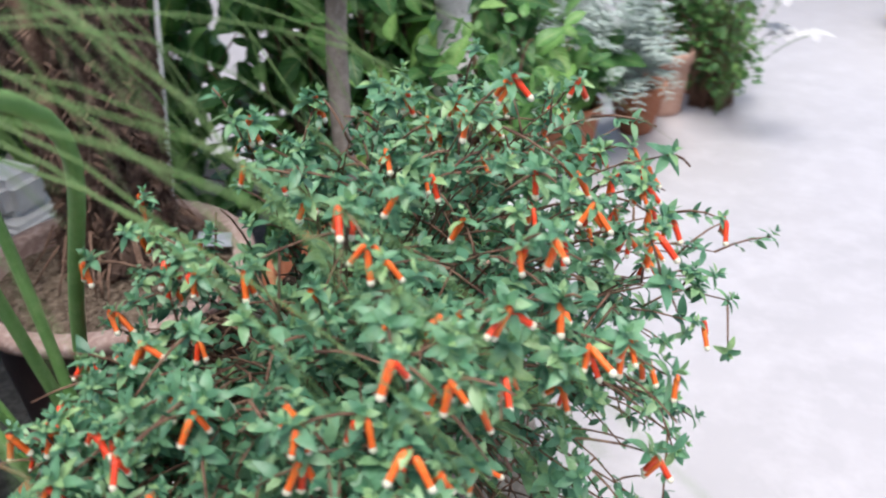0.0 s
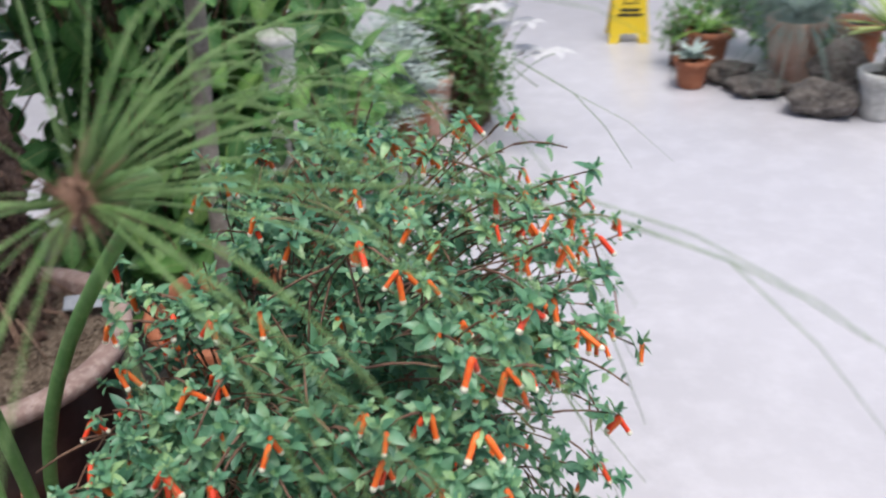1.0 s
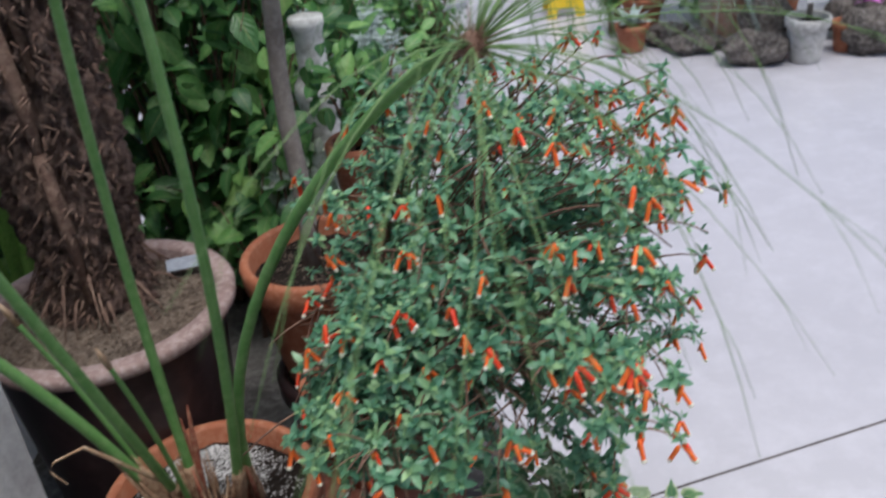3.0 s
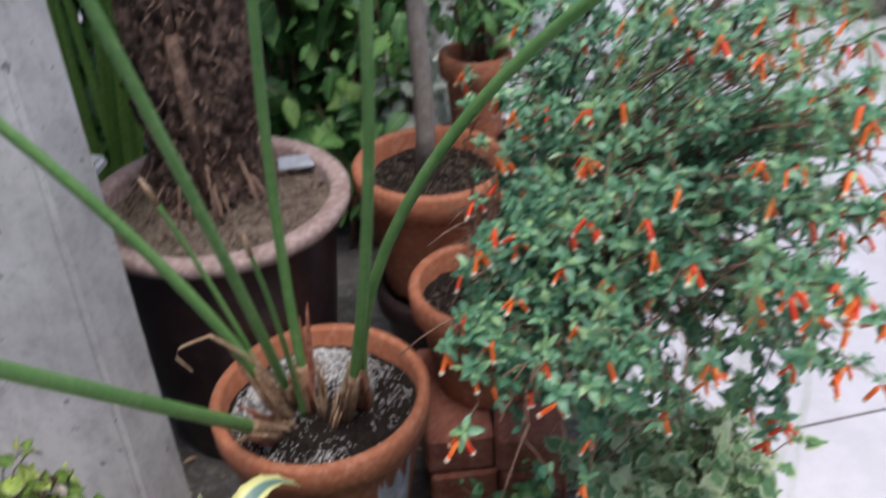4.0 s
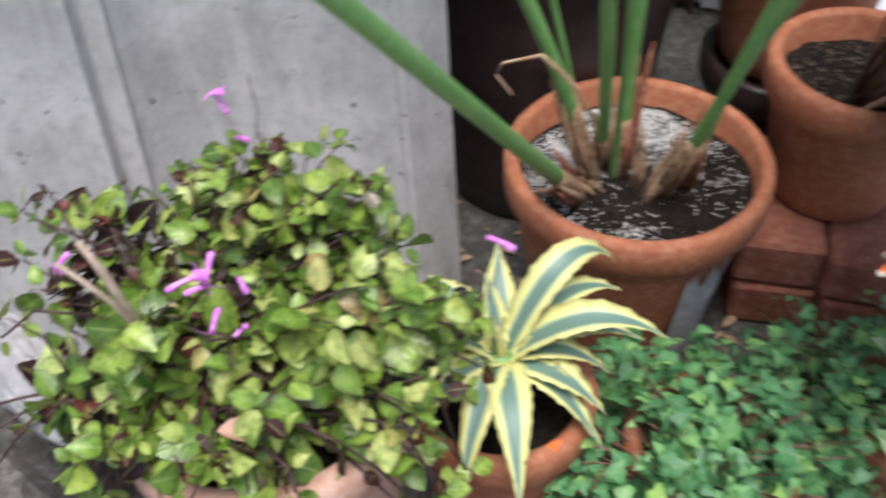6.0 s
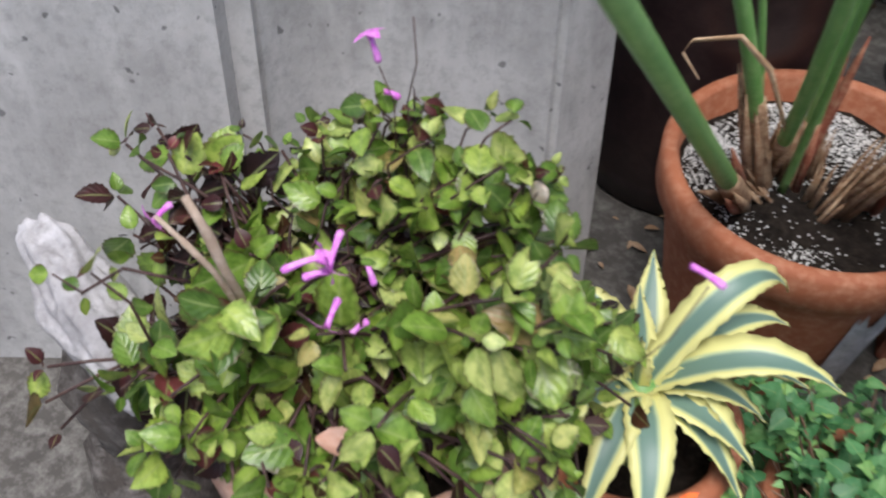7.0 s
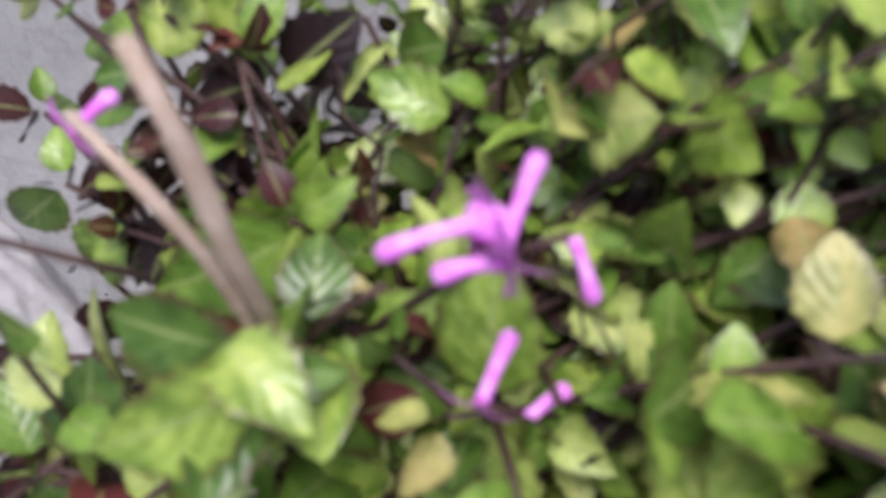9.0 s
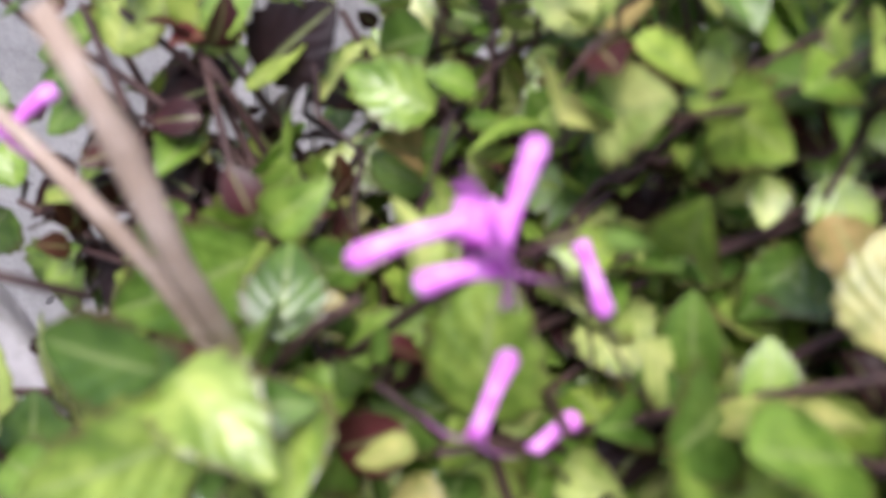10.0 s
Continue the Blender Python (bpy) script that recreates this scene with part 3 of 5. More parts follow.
def palm():
    rng = random.Random(8)
    ob = thing("palm", "palm with a thick dark fibrous trunk in a glazed planter", "palm", (-0.278, 1.335, 0.768))
    org = Vector(ob.location)
    lean = Vector((0.04, -0.02, 1))
    seg, rings = 88, 130
    verts, faces = [], []
    for i in range(rings + 1):
        z = i / rings * 1.35
        r = trunk_radius(z)
        for k in range(seg):
            a = 2 * math.pi * k / seg
            cleft = 1 - 0.26 * math.exp(-((a - 4.9) / 0.28) ** 2)
            n = noise.noise(Vector((math.cos(a) * 3, math.sin(a) * 3, z * 9))) * 0.020 + noise.noise(Vector((math.cos(a) * 9, math.sin(a) * 9, z * 40))) * 0.022 + abs(noise.noise(Vector((math.cos(a) * 17, math.sin(a) * 17, z * 90)))) * 0.022
            rr = r * cleft + n
            verts.append((rr * math.cos(a) + lean.x * z, rr * math.sin(a) + lean.y * z, z - 0.01))
    for i in range(rings):
        for k in range(seg):
            k2 = (k + 1) % seg
            faces.append((i * seg + k, i * seg + k2, (i + 1) * seg + k2, (i + 1) * seg + k))
    part("trunk", (verts, faces), M["bark"], ob, "dark brown shaggy trunk")
    hair = []
    for i in range(1500):
        z, a = rng.random() ** 1.2 * 0.7 + 0.01, rng.uniform(0, 6.283)
        r = trunk_radius(z) + 0.008
        p = Vector((r * math.cos(a) + lean.x * z, r * math.sin(a) + lean.y * z, z))
        o = Vector((math.cos(a), math.sin(a), 0))
        s = Vector((-math.sin(a), math.cos(a), 0)) * rng.uniform(-0.02, 0.02)
        ln = rng.uniform(0.006, 0.018)
        hair.append(tube_data([p, p + o * 0.006 + s * 0.5 - Vector((0, 0, ln * 0.5)), p + o * rng.uniform(0.0, 0.012) + s - Vector((0, 0, ln))], [0.0016, 0.0012, 0.0004], 3))
    part("fibre", join(hair), M["fibre"], ob, "hanging brown fibres")["kind"] = "stuff"
    roots = []
    for i in range(30):
        a = rng.uniform(0, 6.283)
        o = Vector((math.cos(a), math.sin(a), 0))
        r1 = rng.uniform(0.11, 0.135)
        roots.append(tube_data([o * 0.085 + Vector((0, 0, rng.uniform(0.03, 0.10))), o * 0.108 + Vector((0, 0, 0.03)), o * r1 + Vector((0, 0, 0.004))], [0.0019, 0.0016, 0.0010], 5))
    part("root", join(roots), M["fibre"], ob, "thin roots spreading over the soil")["kind"] = "stuff"
    crown = Vector((lean.x * 1.3, lean.y * 1.3, 1.3))
    for i in range(9):
        a = radians(95 + 17 * i) + rng.uniform(-0.1, 0.1)
        ln = rng.uniform(0.55, 0.75)
        o = Vector((math.cos(a), math.sin(a), 0))
        lift = rng.uniform(0.45, 0.8)
        rib = [crown + o * ln * t + Vector((0, 0, lift * (2.2 * t - 1.7 * t * t))) for t in (0, 0.15, 0.3, 0.45, 0.6, 0.75, 0.9, 1.0)]
        fr = part("frond", tube_data(rib, [0.010 - 0.0011 * k for k in range(8)], 6), M["stalk"], ob, "arching green frond")
        lv = Leaves([leaf(0.24, 0.022, 5, 0.3, 0.35, 0.3)])
        for k in range(44):
            t = 0.15 + 0.85 * k / 43
            j = min(6, int(t * 7))
            p = rib[j].lerp(rib[j + 1], t * 7 - j)
            sd = Vector((-o.y, o.x, 0))
            for s in (-1, 1):
                lv.add(p, sd * s + o * 0.6 + Vector((0, 0, 0.15)), (0, 0, 1), 1.1 - 0.6 * t, 0)
        part("leaflet", lv.data(), M["strap_leaf"], fr)["kind"] = "stuff"
    for a, z in ((4.9, 0.16), (4.75, 0.34), (5.0, 0.5)):
        c = Vector((0.074 * math.cos(a) + lean.x * z, 0.074 * math.sin(a), z))
        part("frond_base", tube_data([c - Vector((0, 0, 0.12)), c, c + Vector((0.002, -0.012, 0.12))], [0.004, 0.011, 0.010], 8), M["fibre"], ob, "grey-green stub of an old frond")


palm()


def tag_plate():
    ob = thing("plant_label", "grey plastic plant label lying inside the planter's rim", "plant label", (-0.150, 1.395, 0.792))
    part("plate", box_bm((-0.036, -0.0125, -0.0012), (0.036, 0.0125, 0.0012), 0.0008, 1), M["tag"], ob, smooth=False)
    ob.matrix_world = pose(-0.150, 1.392, 0.793, 24, 0, 18)


tag_plate()


def small_tree():
    ob = thing("young_tree", "young tree with a thin pale grey trunk", "tree", (0.037, 1.43, 0.755))
    rng = random.Random(4)
    pts = [Vector((0.004 * math.sin(k * 1.3), 0.0 + 0.095 * k * 0.08, k * 0.08 - 0.01)) for k in range(13)]
    part("trunk", tube_data(pts, [0.0155 - 0.0004 * k for k in range(13)], 10), M["grey_bark"], ob)
    for i, (k, d) in enumerate(((7, (-0.16, 0.1, 0.16)), (9, (0.18, 0.1, 0.14)))):
        part("limb", tube_data(curve_pts(pts[k], pts[k] + Vector(d), 0.02, 6), [0.007 - 0.0008 * j for j in range(7)], 6), M["grey_bark"], ob)
    lv = Leaves([leaf(0.07, 0.045, 5, 0.2, 0.3), leaf(0.055, 0.034, 5, 0.25, 0.2)])
    for i in range(70):
        k = rng.randrange(6, 13)
        q = pts[k] + rnd_dir(rng) * rng.uniform(0.03, 0.16)
        if q.y < -0.02:
            q.y = -q.y
        lv.add(q, rnd_dir(rng), Vector((0, 0, 1)) + rnd_dir(rng) * 0.5, rng.uniform(0.7, 1.2), i % 2)
    part("foliage", lv.data(), M["shrub_leaf"], ob)["kind"] = "stuff"


small_tree()


# ---- cuphea bush ----
def cuphea():
    rng = random.Random(11)
    ob = thing("cuphea_bush", "bushy cuphea with small dark leaves and hanging orange tubular flowers", "shrub", (0.149, 1.219, 0.667))
    org = Vector(ob.location)
    cen, rad = Vector((0.37, 1.0, 0.955)), Vector((0.232, 0.325, 0.25))
    lv = Leaves([leaf(0.0128, 0.0058, 4, 0.3, 0.2, 0.42), leaf(0.0145, 0.0064, 4, 0.2, 0.4, 0.42), leaf(0.0105, 0.0052, 4, 0.4, 0.1, 0.45)])
    tips = Leaves([leaf(0.0150, 0.0072, 5, 0.3, 0.35, 0.42), leaf(0.0120, 0.0060, 5, 0.4, 0.2, 0.42), leaf(0.0085, 0.0045, 4, 0.5, -0.1, 0.45)])
    stems, spots = [], []
    start = Vector((0.17, 1.19, 0.68))

    def bare(q):
        """The side over the pot and the wood at the bush's foot carry no leaves."""
        return q.z < 1.03 and q.x < 0.15 + min(0.075, max(0.0, (q.y - 0.80) * 0.45)) or q.z < (0.86 if q.y > 0.98 else 0.80) and q.x < 0.27

    for i in range(430):
        d = rnd_dir(rng, 0.2)
        d *= 1.12 / (abs(d.x) ** 3 + abs(d.y) ** 3 + abs(d.z) ** 3) ** (1 / 3)
        tip = cen + Vector((d.x * rad.x, d.y * rad.y, d.z * rad.z)) * rng.uniform(0.60, 0.90)
        if i % 4 == 0:
            tip = Vector((0.25, 0.83, 0.95)) + Vector((d.x * 0.10, d.y * 0.12, d.z * 0.10)) * rng.uniform(0.5, 0.95)
        # the crown falls away to the back, the skirt rises towards the front and the aisle
        tip.z = min(tip.z, 1.222 - 0.25 * max(0.0, tip.x - 0.33) - 0.45 * max(0.0, tip.y - 1.08))
        tip.z = min(tip.z, 0.985 + 0.9 * (tip.y - 0.80) + 0.55 * (tip.x - 0.20))
        low = (0.76 if tip.x < 0.32 else 0.80) + 1.15 * max(0.0, 0.84 - tip.y) + 0.5 * max(0.0, 0.90 - tip.y) * max(0.0, tip.x - 0.25)
        if tip.z < low:
            tip.z = low + rng.uniform(0.0, 0.12)
        tip.x = min(tip.x, min(0.605, 0.488 + 0.30 * (tip.y - 0.80)) - (0.55 if tip.y < 0.95 else 0.15) * max(0.0, 0.96 - tip.z) + rng.uniform(-0.04, 0.0))
        if tip.y > 1.0:
            tip.x = max(tip.x, 0.21 + 0.3 * max(0.0, tip.z - 1.0))
        while bare(tip) and tip.x < 0.3:
            tip.x += 0.03
        if tip.x < 0.17 and tip.z < 0.9:
            tip.x = 0.17 + rng.uniform(0.0, 0.12)
        pts = curve_pts(start + rnd_dir(rng) * 0.03, tip, 0.04 + 0.10 * rng.random() * (1 if tip.z < 1 else 0.4), 10)
        stems.append(tube_data([p - org for p in pts], [0.0017 * (1 - 0.06 * k) for k in range(11)], 4))
        along = []
        for k in range(4, 11):
            dd = (pts[k] - pts[k - 1]).normalized()
            for m in range(2 if k < 6 else 4):
                along.append((pts[k - 1].lerp(pts[k], rng.random()), dd))
            if rng.random() < 0.7:
                sd = (rnd_dir(rng, 0.3) + dd * 0.8).normalized()
                ln = rng.uniform(0.03, 0.065)
                tw = [pts[k] + sd * ln * u + Vector((0, 0, -0.015 * u * u)) for u in (0, 0.33, 0.66, 1)]
                stems.append(tube_data([p - org for p in tw], [0.0014, 0.0012, 0.001, 0.0008], 3))
                for u in range(3):
                    along.append((tw[0].lerp(tw[-1], rng.uniform(0.2, 0.9)), sd))
                spots.append((tw[-1], sd))
        spots.append((pts[-1], (pts[-1] - pts[-2]).normalized()))
        for q, dd in along:
            thin = 0.12 if q.x < 0.26 and q.z < 0.90 else 0.0 if q.x < 0.27 and q.z < 0.95 else 0.0 if q.x > 0.46 and q.y < 0.97 else -0.12 if q.x > 0.46 else -0.16 if q.x < 0.42 and q.z > 0.88 else -0.08
            if noise.noise(q * 15) < thin + 0.07 or bare(q):
                continue
            for s in (1, -1):
                out = (rnd_dir(rng, 0.1) * 0.9 + dd * 0.55).normalized()
                lv.add(q - org, out, Vector((0, 0, 1)) + rnd_dir(rng) * 0.5, rng.uniform(0.65, 1.35), rng.randrange(3))
    # the rosettes stand in clumps, with dark gaps between them
    spots = [s for s in spots if not bare(s[0]) and noise.noise(s[0] * 16) > (0.02 if s[0].x < 0.27 and s[0].z < 0.95 else -0.20 if s[0].x > 0.44 and s[0].y > 0.95 else -0.08)]
    for q, dd in spots:
        up = (dd + Vector((0, 0, 0.7))).normalized()
        side = up.orthogonal().normalized()
        size, turn = rng.uniform(0.55, 1.25), rng.uniform(0, 6.28)
        # three tiers of crossed pairs, wide below and closing at the tip
        for tier, (n, rise, k) in enumerate(((4, 0.12, 0), (3, 0.5, 1), (3, 1.3, 2))):
            for s in range(n):
                o = (Matrix.Rotation(turn + tier * 0.8 + s * 6.283 / n + rng.uniform(-0.25, 0.25), 3, up) @ side) + up * (rise + rng.uniform(-0.15, 0.15))
                tips.add(q - org + up * 0.003 * tier, o, up, size * rng.uniform(0.8, 1.15), k)
    part("stem", join(stems), M["twig"], ob, "thin brown branching stems")
    part("foliage", lv.data(), M["cuphea_leaf"], ob, "small dark green lance-shaped leaves")["kind"] = "stuff"
    part("shoot", tips.data(), M["cuphea_tip"], ob, "paler leaf rosettes at the shoot tips")["kind"] = "stuff"
    tube = lathe([(0.0008, 0.0), (0.0024, -0.0015), (0.0030, -0.006), (0.0028, -0.013), (0.0026, -0.020), (0.0028, -0.0225)], 8)
    mouth = lathe([(0.0028, -0.0224), (0.0032, -0.0245), (0.0028, -0.0262), (0.0012, -0.0275), (0.0003, -0.028)], 8)
    first = None
    count = 0

    def depth(p):
        return math.sqrt(sum(((p[k] - cen[k]) / rad[k]) ** 2 for k in range(3)))

    lobe = Vector((0.25, 0.83, 0.95))

    def lobe_depth(p):
        q = p - lobe
        return math.sqrt((q.x / 0.10) ** 2 + (q.y / 0.12) ** 2 + (q.z / 0.10) ** 2)

    def shown(p):
        out = (p - cen).normalized() if p.x > 0.3 else (p - lobe).normalized()
        return depth(p) > 0.70 and lobe_depth(p) > 0.7 and out.dot(Vector((0.15, -0.65, 0.72))) > (-0.05 if p.x < 0.36 else -0.30)

    outer, kept = [], []
    spots = [s for s in spots if s[0].x > 0.15]
    for s in sorted((s for s in spots if shown(s[0])), key=lambda s: -min(depth(s[0]), lobe_depth(s[0]), 1.0)):
        if all((s[0] - o).length > (0.033 if s[0].x < 0.36 else 0.025) for o in kept):
            outer.append(s)
            kept.append(s[0])
    rng.shuffle(outer)
    extra = {"orange": [], "red": [], "cream": []}
    for q, dd in outer:
        turn = rng.uniform(0, 360)
        away = (q - cen).normalized()
        hang = q - org + away * 0.006 - Vector((0, 0, 0.003))
        for s in range(rng.choice((1, 2, 2, 3, 3))):
            m = Matrix.Translation(hang + rnd_dir(rng) * 0.003) @ pose(0, 0, 0, 0, 0, turn + s * 150 + rng.uniform(-25, 25)) @ pose(0, 0, 0, rng.gauss(27, 10), rng.gauss(0, 8), 0) @ Matrix.Scale(rng.uniform(0.60, 0.86), 4)
            if count >= 298:
                kind = "red" if rng.random() < 0.3 else "orange"
                for key, shape in ((kind, tube), ("cream", mouth)):
                    extra[key].append(([tuple(m @ Vector(v)) for v in shape[0]], shape[1]))
                continue
            if first is None:
                f = first = part("flower", tube, M["orange"], ob, "hanging orange tubular flower with a cream mouth")
                t = tip_first = part("mouth", mouth, M["cream"], f, "cream mouth")
                red = f.data.copy()
                red.materials[0] = M["red"]
            else:
                f = new("flower", red if rng.random() < 0.3 else first.data)
                f.parent = ob
                f["label"] = "hanging orange tubular flower with a cream mouth"
                t = new("mouth", tip_first.data)
                t.parent = f
            f.matrix_local = m
            count += 1
    for key, cells in extra.items():
        if cells:
            part("flower_mass", join(cells), M[key], ob, "more hanging orange flowers")["kind"] = "stuff"


cuphea()


# ---- papyrus ----
def papyrus():
    rng = random.Random(5)
    ob = thing("papyrus", "papyrus with tall smooth green stalks and thread-like drooping heads", "papyrus", (-0.057, 1.039, 0.61))
    org = Vector(ob.location)

    def stalk(a, b, bow, ess, r, n=18):
        a, b, bow, ess = Vector(a), Vector(b), Vector(bow), Vector(ess)
        pts = []
        for i in range(n + 1):
            t = i / n
            pts.append(a.lerp(b, t) + bow * (4 * t * (1 - t)) + ess * (4 * t * (1 - t) * (1 - 2 * t)))
        part("stalk", tube_data([p - org for p in pts], [r * (1.0 - 0.35 * k / n) for k in range(n + 1)], 10), M["stalk"], ob)
        return pts

    def sheath(p, d, r, ln):
        d = d.normalized()
        side = d.orthogonal().normalized()
        for s in range(5):
            o = Matrix.Rotation(s * 1.05 + rng.random(), 3, d) @ side
            l = ln * rng.uniform(0.55, 1.1)
            part("sheath", tube_data([p - org + o * r * 0.9 - d * 0.015, p - org + o * r * 1.15 + d * l * 0.5, p - org + o * r * rng.uniform(1.0, 1.9) + d * l], [r * 0.45, r * 0.36, r * 0.06], 5), M[rng.choice(("sheath_red", "sheath", "sheath", "dry"))], ob, "dry brown sheath round the stalk foot")

    for a, top, bow, ess, r in STALKS:
        pts = stalk(a, top, bow, ess, r)
        d = (pts[1] - pts[0]).normalized()
        ln = rng.uniform(0.08, 0.125)
        wrap = [pts[0] - org + d * (ln * k / 6 - 0.012) for k in range(7)]
        part("sheath", tube_data(wrap, [r * (1.45, 1.42, 1.34, 1.28, 1.22, 1.13, 1.03)[k] * rng.uniform(0.94, 1.06) for k in range(7)], 11), M["sheath"], ob, "dry brown sheath wrapped round the stalk foot")
        sheath(pts[0], d, r * 1.5, ln * 1.15)
    # tall split dry sheath beside a stalk
    for b, w in (((-0.062, 1.052, 0.775), 0.0042), ((-0.072, 1.045, 0.76), 0.0034)):
        p0 = Vector((-0.072, 1.045, 0.615))
        part("sheath", tube_data([p - org for p in curve_pts(p0, b, 0.0, 6)], [w * 1.4, w * 1.4, w * 1.3, w * 1.2, w, w * 0.7, w * 0.15], 6), M["sheath_red"], ob, "tall split dry sheath")
    for a, b, r in (((-0.05, 1.02, 0.61), (-0.045, 1.01, 0.665), 0.006), ((-0.035, 1.01, 0.61), (-0.02, 1.02, 0.66), 0.0055), ((-0.06, 1.06, 0.61), (-0.065, 1.075, 0.68), 0.005), ((-0.03, 1.06, 0.61), (-0.012, 1.075, 0.675), 0.005), ((-0.085, 1.0, 0.61), (-0.11, 0.985, 0.64), 0.006)):
        sheath(Vector(a), Vector(b) - Vector(a), r, (Vector(b) - Vector(a)).length)
    # short young shoots with brown tips
    for a, b in (((-0.078, 1.02, 0.61), (-0.063, 0.90, 0.955)), ((-0.105, 1.02, 0.61), (-0.178, 0.95, 0.985))):
        pts = stalk(a, b, (0, 0.01, 0), (0, 0, 0), 0.0042)
        d = (pts[-1] - pts[-2]).normalized()
        part("shoot_tip", tube_data([pts[-1] - org - d * 0.01, pts[-1] - org + d * 0.012, pts[-1] - org + d * 0.032], [0.0035, 0.0035, 0.0006], 6), M["dry"], ob, "dry brown shoot tip")
    # dry bent blade
    bl = [Vector(p) - org for p in ((-0.09, 0.99, 0.70), (-0.111, 0.928, 0.799), (-0.14, 0.93, 0.817), (-0.171, 0.912, 0.812), (-0.174, 0.906, 0.803), (-0.156, 0.901, 0.789))]
    v, f = [], []
    for i, p in enumerate(bl):
        w = Vector((0.0008, 0.0008, 0.0026)) * (1 - 0.75 * abs(i - 1) / 4)
        v += [tuple(p - w), tuple(p + w), tuple(p + w + Vector((0.0006, -0.0006, 0))), tuple(p - w + Vector((0.0006, -0.0006, 0)))]
    for i in range(5):
        for k in range(4):
            f.append((i * 4 + k, i * 4 + (k + 1) % 4, i * 4 + 4 + (k + 1) % 4, i * 4 + 4 + k))
    part("dry_blade", (v, f), M["dry"], ob, "curled dry blade")
    for c, d, n, ln, seed in UMBELS:
        rr = random.Random(seed)
        rays, tufts = [], []
        c, d = Vector(c), Vector(d).normalized()
        for i in range(n):
            o = rnd_dir(rr) + Vector((d.x, d.y, 0)) * 0.6
            o.z = rr.uniform(-0.35, 0.85)
            if c.z > 1.4:
                o.z = abs(o.z) + 0.35
            o.normalize()
            if i % 4 == 0:
                o = rnd_dir(rr) * 0.6 + Vector((0.75, 0.45, 0))
                o.z = rr.uniform(0.0, 0.6)
                o.normalize()
            if c.z < 1.4 and o.x < -0.25 and rr.random() < 0.25:
                continue
            if c.z < 1.4 and o.dot(Vector((0.48, -0.78, 0.40))) > 0.88:
                continue
            l = ln * rr.uniform(0.6, 1.15) * (0.66 if o.x > 0.45 and o.y < 0 else 1.0)
            bend = rnd_dir(rr) * 0.20 * l
            fall = rr.uniform(0.35, 0.95) * l
            steps = (0, 0.12, 0.25, 0.38, 0.52, 0.66, 0.8, 0.9, 1.0)
            pts = [c + o * l * t + Vector((0, 0, -fall * t ** 2.4)) + bend * t * t for t in steps]
            if pts[-1].z < c.z - (0.24 if c.z < 1.4 else -0.03) or c.z < 1.4 and pts[-1].x < c.x - 0.15:
                continue
            if o.x > 0.45 and rr.random() < 0.3:
                continue
            r0 = rr.uniform(0.0003, 0.0007)
            rays.append(tube_data([p - org for p in pts], [r0 * (1.0, 1.0, 0.95, 0.9, 0.85, 0.75, 0.6, 0.5, 0.3)[k] for k in range(9)], 4))
            # thread-like rayslets past the fork
            d1 = (pts[7] - pts[6]).normalized()
            for k in range(rr.choice((0, 1, 2))):
                e = (d1 + rnd_dir(rr) * 0.28).normalized() * l * rr.uniform(0.16, 0.34)
                rays.append(tube_data([p - org for p in (pts[6], pts[6] + e * 0.5 + Vector((0, 0, -0.004)), pts[6] + e + Vector((0, 0, -0.018)))], [r0 * 0.5, r0 * 0.4, r0 * 0.2], 3))
        bracts = []
        for i in range(70):
            o = rnd_dir(rr)
            bracts.append(tube_data([c - org, c - org + o * 0.008, c - org + o * rr.uniform(0.012, 0.026) + rnd_dir(rr) * 0.004], [0.0010, 0.0007, 0.0002], 4))
        part("bract", join(bracts), M["twig"], ob, "light brown fuzzy bracts at the head's centre")["kind"] = "stuff"
        part("umbel", join(rays), M["ray"], ob, "green thread-like rays of a papyrus head")["kind"] = "stuff"
        part("hub", blob(c - org, (0.008, 0.008, 0.010), seed, 2), M["twig"], ob, "brown bracts at the head's centre")


STALKS = [
    ((0.0, 1.05, 0.615), (0.354, 0.642, 1.343), (-0.006, 0.050, 0.140), (-0.064, -0.081, 0.022), 0.0070),
    ((-0.099, 1.015, 0.615), (-0.464, 0.651, 1.515), (0.043, 0.044, 0), (0, 0, 0), 0.0078),
    ((-0.098, 1.04, 0.615), (-0.103, 0.657, 1.515), (0.028, -0.030, 0), (0, 0, 0), 0.0070),
    ((-0.075, 1.04, 0.615), (0.023, 0.876, 1.515), (-0.035, 0.043, 0), (0, 0, 0), 0.0072),
    ((-0.02, 1.027, 0.615), (0.109, 0.780, 1.515), (0.027, -0.014, 0), (0, 0, 0), 0.0070),
    ((-0.110, 0.985, 0.615), (-0.143, 0.468, 1.20), (0, 0, 0.0), (0, 0, 0), 0.0092),
]
UMBELS = [((0.354, 0.642, 1.343), (0.42, -0.75, 0.2), 120, 0.30, 3), ((-0.464, 0.651, 1.515), (-0.3, -0.2, 0.9), 30, 0.24, 4), ((0.109, 0.780, 1.515), (0.1, -0.1, 0.9), 26, 0.22, 7)]
papyrus()


